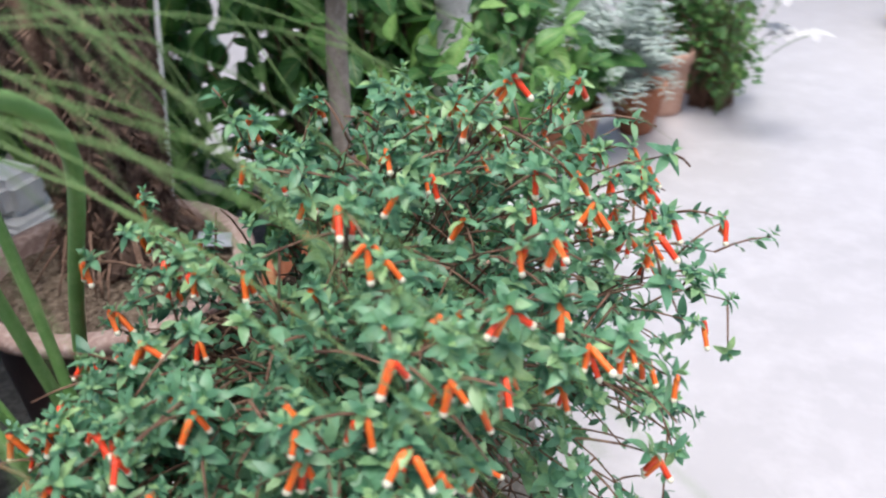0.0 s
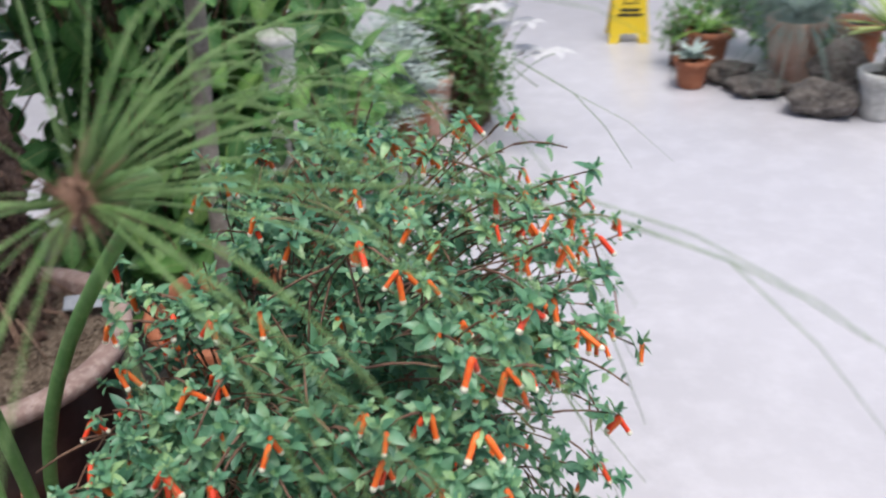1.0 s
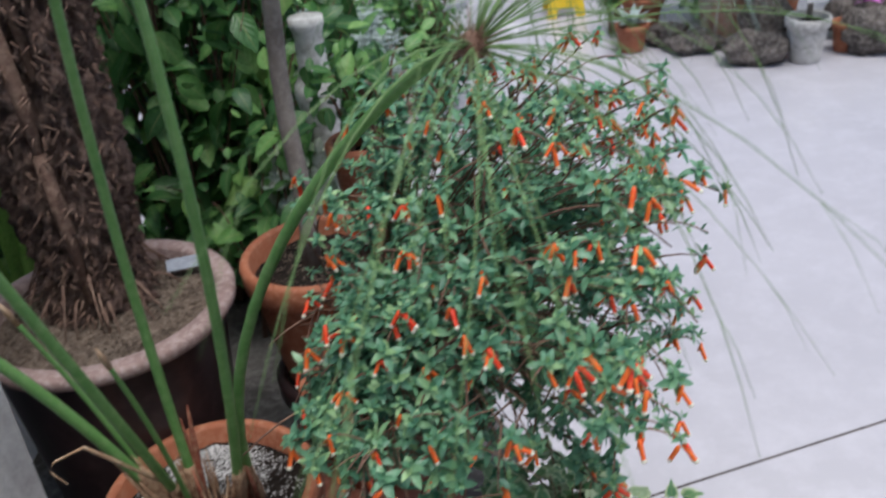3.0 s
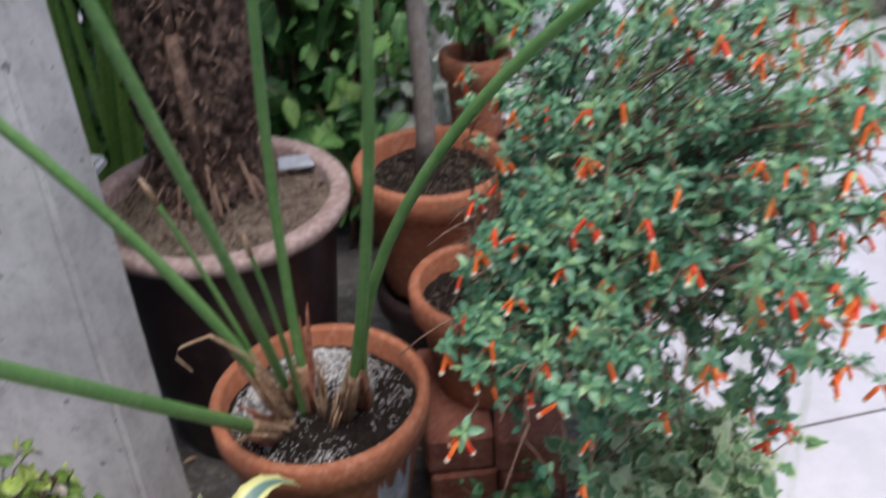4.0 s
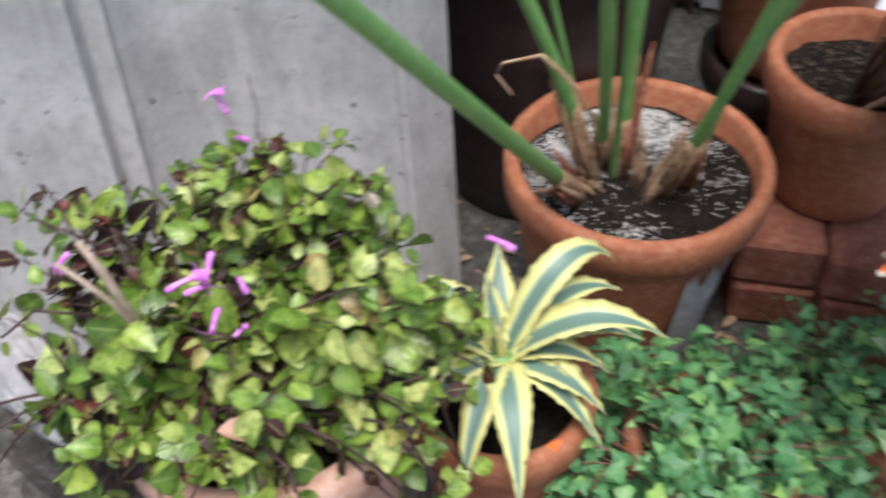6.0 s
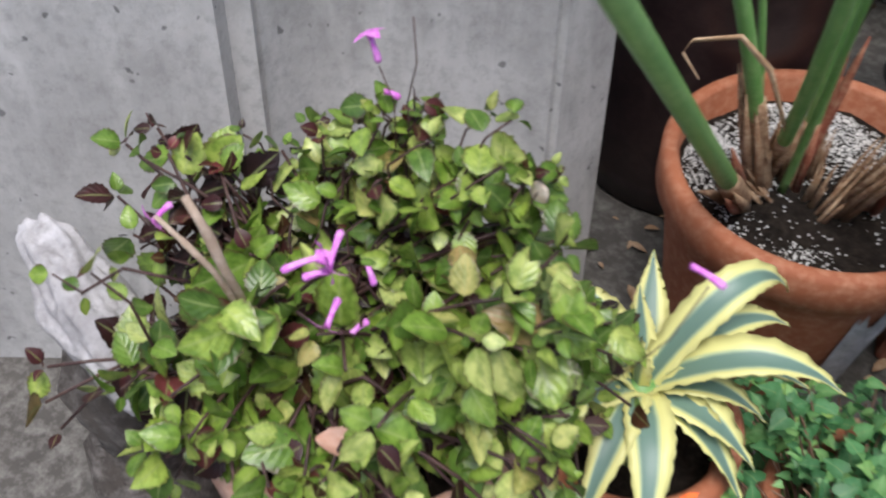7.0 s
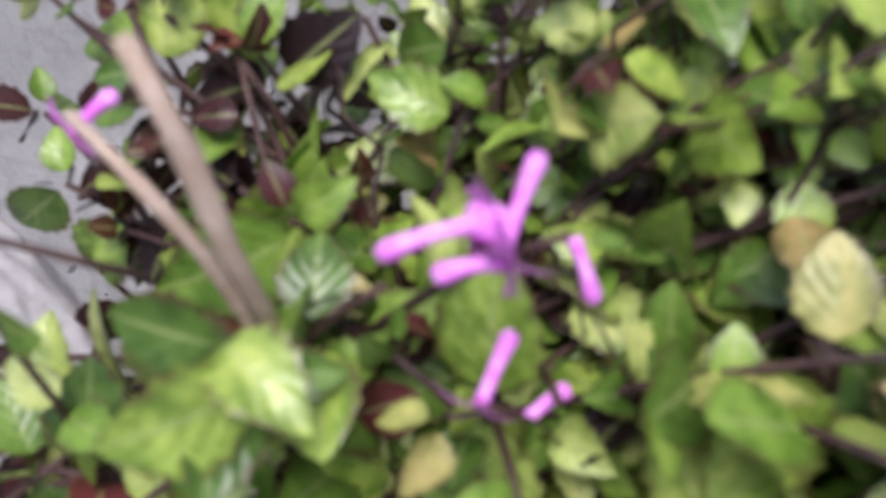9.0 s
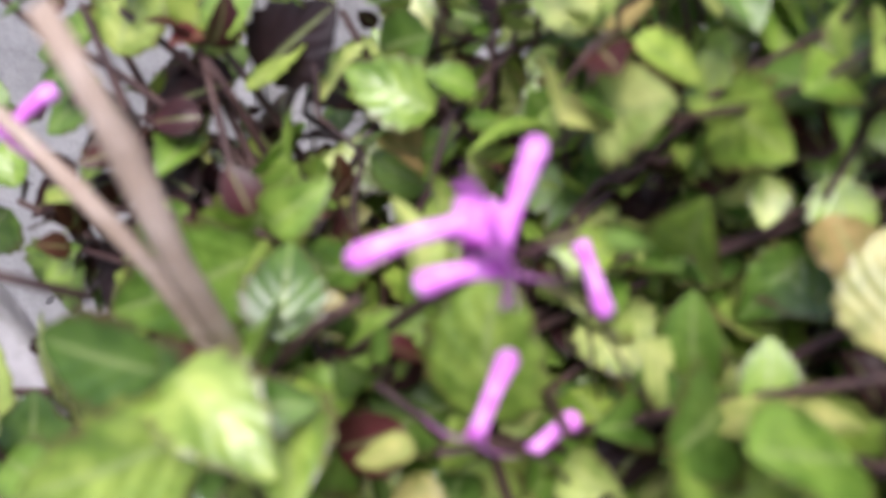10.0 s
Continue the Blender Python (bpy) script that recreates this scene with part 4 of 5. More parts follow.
# ---- lime-leaved plant with magenta flowers ----
OVER_STONE = (((-0.317, 0.490, 0.763), (-0.316, 0.485, 0.805), (-0.313, 0.480, 0.850), (-0.330, 0.475, 0.868)), ((-0.300, 0.510, 0.845), (-0.325, 0.490, 0.860), (-0.347, 0.475, 0.840), (-0.359, 0.470, 0.853)))
SPRIGS = ((-0.33, 0.625, 0.855), (-0.285, 0.625, 0.865), (-0.255, 0.64, 0.890), (-0.245, 0.63, 0.880), (-0.225, 0.635, 0.875), (-0.205, 0.64, 0.885), (-0.182, 0.64, 0.895), (-0.165, 0.63, 0.870))
def plectranthus():
    rng = random.Random(21)
    ob = thing("flowering_shrub", "lime-leaved shrub with dark stems and a few magenta tubular flowers", "shrub", (-0.25, 0.575, 0.70))
    org = Vector(ob.location)
    shapes = [fine_leaf(0.028, 0.0225, 0.35, 0.2), fine_leaf(0.024, 0.0185, 0.55, 0.4), fine_leaf(0.022, 0.017, 0.2, 0.05)]
    tmpl = [part("leaf", s, M["plec_leaf"], ob) for s in shapes]
    wine = [part("leaf", s, M["wine_leaf"], ob, "dark wine-red leaf") for s in shapes[:2]]
    rest = Leaves(shapes)
    stems, nodes = [], []
    rock = (Vector((-0.45, 0.50, 0.80)), Vector((-0.345, 0.48, 0.77)))

    def from_rock(p):
        return min((p - rock[0].lerp(rock[1], t)).length for t in (0, 0.25, 0.5, 0.75, 1))

    cen, rad = Vector((-0.24, 0.575, 0.735)), Vector((0.205, 0.125, 0.155))
    for i in range(230):
        d = rnd_dir(rng, 0.45)
        tip = cen + Vector((d.x * rad.x, d.y * rad.y, d.z * rad.z)) * rng.uniform(0.55, 1.03)
        sprig = i % 6 == 0
        if i % 10 == 1:
            tip = Vector((-0.335, 0.457, 0.748)) + Vector((d.x * 0.055, d.y * 0.028, d.z * 0.045))
        if i % 5 == 2:
            tip = Vector((-0.125, 0.59, 0.735)) + Vector((d.x * 0.065, d.y * 0.065, d.z * 0.095))
        if i % 9 == 7:
            tip = Vector((-0.128, 0.65, 0.715)) + Vector((d.x * 0.032, d.y * 0.055, d.z * 0.045))
        if i % 8 == 3:
            tip = Vector((-0.372, 0.575, 0.815)) + Vector((d.x * 0.060, d.y * 0.04, d.z * 0.040))
        if i % 11 == 8:
            tip = Vector((-0.352, 0.558, 0.79)) + Vector((d.x * 0.050, d.y * 0.03, d.z * 0.040))
        if i % 9 == 4:
            tip = Vector((-0.150, 0.605, 0.81)) + Vector((d.x * 0.06, d.y * 0.05, d.z * 0.065))
        if i % 6 == 5:
            tip = Vector((-0.275, 0.475, 0.74)) + Vector((d.x * 0.14, d.y * 0.035, d.z * 0.05))
        if tip.x < -0.3 and i % 8 != 3 and i % 10 != 1:
            tip.z -= 0.35 * (-0.3 - tip.x)
        if sprig:
            tip = Vector(rng.choice(SPRIGS)) + rnd_dir(rng) * 0.022
        if tip.x > -0.14 and not sprig:
            tip.z -= 0.15 * (tip.x + 0.14)
        skirt = i % 10 == 1 and not sprig
        if from_rock(tip) < 0.055 and not skirt:
            continue
        pts = curve_pts(org + Vector((rng.uniform(-0.07, 0.07), rng.uniform(-0.07, 0.07), 0)), tip, 0.02 + max(0.0, 0.76 - tip.z) * 0.9, 12 if sprig else 7)
        if sprig:
            pts = [p + rnd_dir(rng) * 0.006 for p in pts]
        last = len(pts) - 1
        # stems break off where they would meet the white stone
        whole = last + 1 if skirt else next((k for k, p in enumerate(pts) if from_rock(p) < 0.048), last + 1)
        if whole >= 2:
            stems.append(tube_data([p - org for p in pts[:whole]], [(0.0014 if sprig else 0.0020) * (1 - 0.5 * k / last) for k in range(whole)], 5))
        if whole <= last:
            pts, last = pts[:whole], whole - 1
        for k in range(2, last + 1):
            dd = (pts[k] - pts[k - 1]).normalized()
            turn = k * 1.57 + rng.uniform(-0.4, 0.4)
            for s in (0, math.pi) if k < last else (0, 1.57, 3.14, 4.71):
                side = Matrix.Rotation(s + turn, 3, dd) @ dd.orthogonal().normalized()
                o = (side + dd * (0.25 if k < last else 0.6)).normalized()
                p = pts[k] + o * 0.004
                nodes.append((p, o, (0.7 if k == last else 1.0) * rng.uniform(0.5, 1.35) * (0.74 if sprig else 1), sprig or i % 8 == 3))
    # the flowers stand clear of the leaves
    clear = [Vector(p) for p in ((-0.290, 0.525, 0.89), (-0.280, 0.53, 0.865), (-0.312, 0.52, 0.868), (-0.232, 0.53, 0.885), (-0.222, 0.530, 0.856), (-0.212, 0.540, 0.838), (-0.218, 0.555, 0.864), (-0.332, 0.524, 0.872), (-0.215, 0.50, 0.79))]
    nodes = [q for q in nodes if all((q[0] + q[1] * 0.012 - c).length > 0.021 for c in clear)]
    nodes = [q for q in nodes if not (q[0].x < -0.35 and q[0].y < 0.53 and q[0].z > 0.73 and rng.random() < 0.55)]
    # two thin sprigs cross in front of the white stone
    for path in OVER_STONE:
        path = [Vector(p) for p in path]
        stems.append(tube_data([p - org for p in path], [0.0012, 0.0011, 0.0010, 0.0006], 5))
        for k in (1, 2, 3):
            d = (path[k] - path[k - 1]).normalized()
            for s in (-1, 1):
                o = (d.cross(Vector((0, -1, 0.3))).normalized() * s + d * 0.5).normalized()
                nodes.append((path[k] + o * 0.003, o, rng.uniform(0.45, 0.75), True))
    nodes = [q for q in nodes if rng.random() > 0.16 + (0.25 if noise.noise(q[0] * 22) < -0.15 else 0.0)]
    nodes = [q for q in nodes if (q[0] + q[1] * 0.012 - Vector((-0.235, 0.505, 0.905))).length > 0.062]
    for k in range(7):
        o = Vector((math.cos(k * 0.9), math.sin(k * 0.9) * 0.6 - 0.2, 0.15))
        nodes.append((Vector((-0.272 + 0.006 * (k % 3), 0.504, 0.852 - 0.008 * (k % 4))) + o * 0.004, o, rng.uniform(0.75, 1.15), False))
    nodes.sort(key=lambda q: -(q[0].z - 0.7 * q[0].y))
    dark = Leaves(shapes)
    for i, (p, o, s, sprig) in enumerate(nodes):
        up = Vector((0.1, -0.30, 1)) + rnd_dir(rng) * 0.85
        red = rng.random() < (0.68 if p.x < -0.33 and p.y > 0.48 else 0.5 if p.x < -0.33 else 0.22 if sprig or p.x < -0.29 else 0.07)
        if i < 290:
            base = wine[i % 2] if red else tmpl[i % 3]
            f = base if not base.get("used") else new("leaf", base.data)
            base["used"] = 1
            f.parent = ob
            f.matrix_local = Matrix.Translation(p - org) @ frame_of(o, up).to_4x4() @ Matrix.Scale(s * (0.68 if red else 1), 4)
        # red leaves, plus some inner ones coloured dark as shade in the gaps
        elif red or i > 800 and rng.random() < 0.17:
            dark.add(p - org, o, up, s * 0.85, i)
        else:
            rest.add(p - org, o, up, s, i)
    for b in tmpl + wine:
        if b.get("used"):
            del b["used"]
    part("foliage", rest.data(), M["plec_stuff"], ob)["kind"] = "stuff"
    part("dark_foliage", dark.data(), M["wine_shade"], ob, "wine-red leaves and inner leaves coloured dark for the shade between leaves")["kind"] = "stuff"
    part("stem", join(stems), M["wine_stem"], ob, "dark wine-brown stems")
    for a, b, r in (((-0.292, 0.515, 0.911), (-0.276, 0.515, 0.866), 0.0027), ((-0.325, 0.518, 0.875), (-0.286, 0.516, 0.857), 0.0018)):
        part("cut_stem", tube_data([Vector(a) - org, Vector(a).lerp(Vector(b), 0.35) - org + Vector((0.002, 0, 0)), Vector(a).lerp(Vector(b), 0.45) - org + Vector((0.0025, 0, 0)), Vector(b) - org, Vector((-0.262, 0.535, 0.74)) - org], [r * 0.85, r * 0.95, r * 1.2, r * 1.05, r], 8), M["pale_stem"], ob, "pale cut woody stem")
    # magenta tubes
    fl = (((-0.225, 0.538, 0.878), (-0.228, 0.554, 0.890), 1), ((-0.230, 0.540, 0.882), (-0.243, 0.523, 0.879), 1), ((-0.224, 0.537, 0.877), (-0.233, 0.527, 0.876), 1), ((-0.220, 0.526, 0.846), (-0.222, 0.540, 0.854), 1), ((-0.223, 0.565, 0.860), (-0.213, 0.559, 0.851), 0), ((-0.215, 0.539, 0.829), (-0.211, 0.549, 0.832), 0), ((-0.334, 0.523, 0.862), (-0.330, 0.534, 0.868), 1), ((-0.273, 0.644, 0.936), (-0.266, 0.642, 0.922), 1), ((-0.069, 0.615, 0.906), (-0.051, 0.613, 0.904), 0), ((-0.262, 0.640, 0.905), (-0.255, 0.645, 0.90), 0))
    for a, b, lips in fl:
        a, b = Vector(a) - org, Vector(b) - org
        pts = [a.lerp(b, t) + Vector((0, 0, 0.0012 * math.sin(3.1 * t))) for t in (0, 0.2, 0.45, 0.7, 0.9, 1.0)]
        f = part("flower", tube_data(pts, [0.0020, 0.0016, 0.0016, 0.0019, 0.0023, 0.0015], 8), M["magenta"], ob, "magenta tubular flower")
        if lips:
            lob = Leaves([leaf(0.009, 0.006, 4, 0.2, 0.6)])
            d = (a - b).normalized()
            for k in range(4):
                o = Matrix.Rotation(k * 1.57 + 0.4, 3, d) @ d.orthogonal().normalized()
                lob.add(a, o + d * 0.5, d, rng.uniform(0.8, 1.3), 0)
            part("petal", lob.data(), M["magenta"], f)
    part("petal", blob(Vector((-0.2305, 0.541, 0.881)) - org, (0.0052, 0.004, 0.0044), 6, 2, 0.3), M["magenta"], ob, "rounded magenta petal")

    def twig(*pts):
        part("flower_stem", tube_data([Vector(p) - org for p in pts], [0.00045] * len(pts), 5), M["wine_stem"], ob)
    twig((-0.224, 0.540, 0.876), (-0.212, 0.550, 0.862), (-0.20, 0.56, 0.83), (-0.20, 0.57, 0.76))
    twig((-0.220, 0.527, 0.846), (-0.212, 0.54, 0.828), (-0.20, 0.57, 0.76))
    twig((-0.266, 0.642, 0.920), (-0.255, 0.640, 0.90), (-0.24, 0.62, 0.82))
    twig((-0.247, 0.648, 0.955), (-0.243, 0.645, 0.93), (-0.246, 0.64, 0.905), (-0.239, 0.632, 0.86), (-0.235, 0.62, 0.82))
    twig((-0.058, 0.613, 0.90), (-0.066, 0.606, 0.86), (-0.10, 0.60, 0.78), (-0.17, 0.59, 0.68))
    twig((-0.223, 0.565, 0.860), (-0.222, 0.57, 0.84), (-0.21, 0.575, 0.78))
    twig((-0.160, 0.640, 0.888), (-0.168, 0.63, 0.86), (-0.19, 0.61, 0.78))
    part("pale_leaf", blob(Vector((-0.161, 0.640, 0.882)) - org, (0.0058, 0.0020, 0.0085), 3, 3, 0.2), M["pinkbud"], ob, "pale pink young leaf")
    dry = Leaves([leaf(0.04, 0.018, 6, 0.9, 0.3)])
    dry.add(Vector((-0.215, 0.50, 0.775)) - org, (1, 0.2, 0.1), (0, 0, 1), 1.0, 0)
    part("dry_leaf", dry.data(), M["pale_terracotta"], ob, "curled dry brown leaf")


plectranthus()
ws = blob((0, 0, 0), (0.086, 0.028, 0.030), 9, 5, 0.34)
w = tagged(part("white_stone", ws, M["sheet"]), "whitewashed uneven stone behind the lime-leaved shrub", "stone")
w.matrix_world = pose(-0.390, 0.503, 0.742, 0, 26, -12)
wpost = thing("stone_stack", "dark rough stones carrying the whitewashed one", "stone", (-0.415, 0.505, LEDGE))
part("stone", blob((0, 0, 0.10), (0.06, 0.05, 0.11), 4, 3, 0.3), M["stone"], wpost)
part("stone", blob((0.0, 0, 0.25), (0.045, 0.035, 0.10), 5, 3, 0.3), M["stone"], wpost)


# ---- ivy ----
def ivy(label, cen, rad, mat_, n, size, seed, drop=0.0):
    rng = random.Random(seed)
    ob = thing("ivy_plant", label, "ivy", (cen[0], cen[1], cen[2]))
    org = Vector(ob.location)

    def lobed(s, k):
        """A five-pointed ivy leaf."""
        pts = [(0, 0), (-0.27, -0.13), (-0.47, 0.08), (-0.40, 0.36), (-0.33, 0.55), (-0.15, 0.72), (0, 1.0), (0.15, 0.72), (0.33, 0.55), (0.40, 0.36), (0.47, 0.08), (0.27, -0.13)]
        v = [(0, 0.35 * s, 0.0)] + [(x * s * k, y * s, 0.10 * s * abs(x) * 2 - 0.25 * s * y * y) for x, y in pts]
        f = [(0, 1 + i, 1 + (i + 1) % 12) for i in range(12)]
        u = [(0.5, 0.4)] + [(0.5 + (0.5 if x > 0 else -0.5 if x < 0 else 0), y) for x, y in pts]
        return v, f, u

    lv = Leaves([lobed(size, 1.0), lobed(size * 0.8, 0.9), lobed(size * 1.1, 1.1)])
    stems = []
    c, r = Vector(cen), Vector(rad)
    for i in range(n // 14):
        d = rnd_dir(rng, 0.5)
        tip = c + Vector((d.x * r.x, d.y * r.y, d.z * r.z)) * rng.uniform(0.8, 1.05)
        tip.z -= drop * max(0.0, d.x) * rng.random()
        pts = curve_pts(c - Vector((0, 0, r.z * 0.4)), tip, 0.03, 8)
        stems.append(tube_data([p - org for p in pts], 0.0011, 3))
        for k in range(14):
            q = pts[rng.randrange(3, 9)] + rnd_dir(rng) * 0.016
            if noise.noise(q * 20) < -0.18:
                continue
            out = (q - c).normalized() * 0.5 + rnd_dir(rng)
            lv.add(q - org, out, Vector((0, -0.3, 1)) + (q - c).normalized() * 0.6 + rnd_dir(rng) * 0.3, rng.uniform(0.55, 1.2), rng.randrange(3))
    part("stem", join(stems), M["twig"], ob)
    part("foliage", lv.data(), mat_, ob)["kind"] = "stuff"


ivy("small-leaved green ivy spilling over its pot", (0.085, 0.755, 0.49), (0.165, 0.165, 0.125), M["ivy_leaf"], 2600, 0.0165, 31)
ivy("small-leaved green ivy spreading between the pots", (0.20, 0.92, 0.47), (0.12, 0.12, 0.10), M["ivy_leaf"], 1100, 0.0165, 33)
ivy("cream-variegated ivy trailing beside the bush", (0.42, 0.92, 0.565), (0.18, 0.18, 0.145), M["varieg_leaf"], 2200, 0.027, 32, 0.25)


# ---- agave ----
def agave_mat():
    def build(nt, b):
        uv = coords(nt, "UV")
        sep = nt.nodes.new("ShaderNodeSeparateXYZ")
        nt.links.new(uv, sep.inputs[0])
        n = noise_tex(nt, coords(nt), 25, 3)
        add = nt.nodes.new("ShaderNodeMath")
        add.operation = "MULTIPLY_ADD"
        nt.links.new(n, add.inputs[0])
        add.inputs[1].default_value = 0.10
        nt.links.new(sep.outputs[0], add.inputs[2])
        y, g, l = (0.62, 0.60, 0.24), (0.12, 0.20, 0.165), (0.33, 0.42, 0.27)
        nt.links.new(ramp(nt, add.outputs[0], [(0.05, y), (0.25, y), (0.32, l), (0.37, g), (0.70, g), (0.76, l), (0.83, y), (1.0, y)]), b.inputs["Base Color"])
        bump(nt, b, noise_tex(nt, uv, 40, 4), 0.1, 0.001)
    return mat("agave_skin", build, 0.45)


def agave():
    M["agave"] = agave_mat()
    base = Vector((-0.090, 0.715, 0.580))
    ob = thing("agave", "yellow-edged striped agave with arching toothed leaves", "agave", base)
    crown = Vector((-0.094, 0.718, 0.650))
    part("stump", tube_data([(0, 0, -0.01), (0.0, 0.001, 0.03), (-0.004, 0.003, 0.078)], [0.020, 0.020, 0.012], 10), M["stalk"], ob)
    # tip, rise of the arch, width, twist of the blade
    blades = (((-0.030, 0.840, 0.678), 0.062, 0.026, 0.5), ((-0.018, 0.828, 0.655), 0.040, 0.022, 0.3), ((0.036, 0.777, 0.670), 0.040, 0.030, 0.1), ((0.014, 0.792, 0.640), 0.030, 0.022, 0.2), ((-0.003, 0.755, 0.628), 0.024, 0.024, 0.0), ((0.004, 0.716, 0.622), 0.020, 0.034, -0.2), ((0.010, 0.697, 0.596), 0.028, 0.028, -0.2), ((-0.034, 0.607, 0.612), 0.034, 0.030, 0.0), ((-0.083, 0.596, 0.605), 0.04, 0.025, 0.1), ((-0.130, 0.800, 0.702), 0.006, 0.026, 0.2), ((-0.172, 0.740, 0.702), 0.016, 0.026, 0.2), ((-0.165, 0.690, 0.670), 0.02, 0.026, 0.0), ((-0.122, 0.752, 0.715), 0.0, 0.020, 0.0), ((-0.100, 0.705, 0.722), 0.0, 0.014, 0.0), ((-0.135, 0.620, 0.640), 0.03, 0.024, 0.0))
    steps = 26
    for tip, sag, width, twist in blades:
        pts = curve_pts(crown + (Vector(tip) - crown) * 0.03, tip, sag, steps)
        d0 = Vector((tip[0] - crown.x, tip[1] - crown.y, 0)).normalized()
        flat = Vector((-d0.y, d0.x, 0))
        verts, faces, uvs = [], [], []
        for k, p in enumerate(pts):
            t = k / steps
            w = width / 2 * 1.02 * (0.72 + 0.42 * math.sin(math.pi * min(1, t * 1.15))) * (1 - t ** 3.2) + 0.0005
            along = (pts[min(k + 1, steps)] - pts[max(k - 1, 0)]).normalized()
            side = Matrix.Rotation(twist * t, 3, along) @ flat
            nrm = along.cross(side)
            if nrm.z < 0:
                nrm = -nrm
            tooth = 0.0026 * (1 - t) if k % 2 else 0.0
            wave = 0.0012 * math.sin(k * 1.7 + twist * 9)
            for s, h, u in ((-1, 0.40, 0.0), (-0.55, 0.10, 0.22), (0, 0, 0.5), (0.55, 0.10, 0.78), (1, 0.40, 1.0)):
                e = s * (w + tooth) if abs(s) == 1 else s * w
                verts.append(tuple(p + side * e + nrm * (h * w + (wave if abs(s) == 1 else 0)) - base))
                uvs.append((u, t))
            for s, u in ((0.55, 0.78), (0, 0.5), (-0.55, 0.22)):
                verts.append(tuple(p + side * s * w - nrm * 0.004 * (1 - t) - base))
                uvs.append((u, t))
        for k in range(steps):
            for q in range(8):
                q2 = (q + 1) % 8
                faces.append((k * 8 + q, k * 8 + q2, k * 8 + 8 + q2, k * 8 + 8 + q))
        part("leaf", (verts, faces, uvs), M["agave"], ob)
    dt = Leaves([leaf(0.02, 0.008, 3, 0.1, 0.0)])
    dt.add(Vector((-0.034, 0.668, 0.606)) - base, (0.5, 0.6, 0.5), (0, -0.4, 1), 1.0, 0)
    part("tag", dt.data(), M["orange"], ob, "small orange plastic marker")


agave()


# ---- shrubs behind ----
def shrub(label, cen, rad, n, size, seed, material="shrub_leaf", foot=LEDGE, slim=0.55, wood="twig"):
    rng = random.Random(seed)
    c, r = Vector(cen), Vector(rad)
    ob = thing("leafy_shrub", label, "shrub", (cen[0], cen[1], foot))
    org = Vector(ob.location)
    lv = Leaves([leaf(size, size * slim, 6, 0.2, 0.3, 0.4), leaf(size * 0.8, size * slim * 0.85, 6, 0.3, 0.45, 0.42), leaf(size * 0.6, size * slim * 0.6, 6, 0.15, 0.15, 0.45)])
    stems = []
    for i in range(n // 16):
        d = rnd_dir(rng, 0.2)
        tip = c + Vector((d.x * r.x, d.y * r.y, d.z * r.z)) * rng.uniform(0.6, 1.05)
        tip.z = max(tip.z, foot + 0.05)
        pts = curve_pts(Vector((cen[0] + rng.uniform(-0.4, 0.4) * min(0.25, rad[0]), cen[1] + rng.uniform(-0.4, 0.4) * min(0.2, rad[1]), foot - 0.0)), tip, 0.05, 8)
        stems.append(tube_data([p - org for p in pts], [0.005 - 0.0005 * k for k in range(9)], 5))
        for k in range(16):
            q = pts[rng.randrange(3, 9)] + rnd_dir(rng) * 0.05
            lv.add(q - org, rnd_dir(rng, -0.15) + Vector((0, -0.3, 0)), Vector((0, -0.35, 1)) + rnd_dir(rng) * 0.5, rng.uniform(0.6, 1.25), rng.randrange(3))
    part("stem", join(stems), M[wood], ob)
    part("foliage", lv.data(), M[material], ob)["kind"] = "stuff"
    return ob


shrub("dense broad-leaved green shrub behind the palm", (-0.28, 2.0, 0.95), (0.36, 0.24, 0.62), 2100, 0.078, 41, slim=0.6)
shrub("dense broad-leaved green shrub beside the pedestal", (-0.12, 2.2, 0.80), (0.26, 0.2, 0.45), 900, 0.07, 42, slim=0.6)
shrub("leafy green shrub in front of the pedestal", (-0.12, 1.80, 0.72), (0.20, 0.10, 0.28), 200, 0.06, 49)
shrub("leafy green plant in a small terracotta pot", (0.11, 1.72, 0.95), (0.10, 0.08, 0.10), 130, 0.05, 50, foot=0.80)
shrub("tall dark green shrub against the wall", (-0.9, 1.95, 1.05), (0.42, 0.36, 0.8), 1600, 0.09, 43)
shrub("leafy green shrub behind the silver plant", (-0.72, 3.6, 0.55), (0.5, 0.55, 0.6), 1300, 0.08, 44, foot=0.0)
shrub("broad green leaves in a terracotta pot", (-0.30, 3.36, 0.36), (0.20, 0.18, 0.12), 110, 0.11, 45, foot=0.2, slim=0.8)
shrub("small trailing green plant with fine leaves", (0.04, 4.12, 0.36), (0.20, 0.28, 0.34), 1700, 0.04, 46, foot=0.0)
shrub("green plant in a weathered pot", (-0.125, 3.98, 0.46), (0.18, 0.18, 0.2), 240, 0.07, 47, foot=0.22)
shrub("white-leaved plant around the pedestal's foot", (-0.06, 1.80, 0.72), (0.11, 0.06, 0.09), 130, 0.06, 48, "white_leaf", slim=0.7)


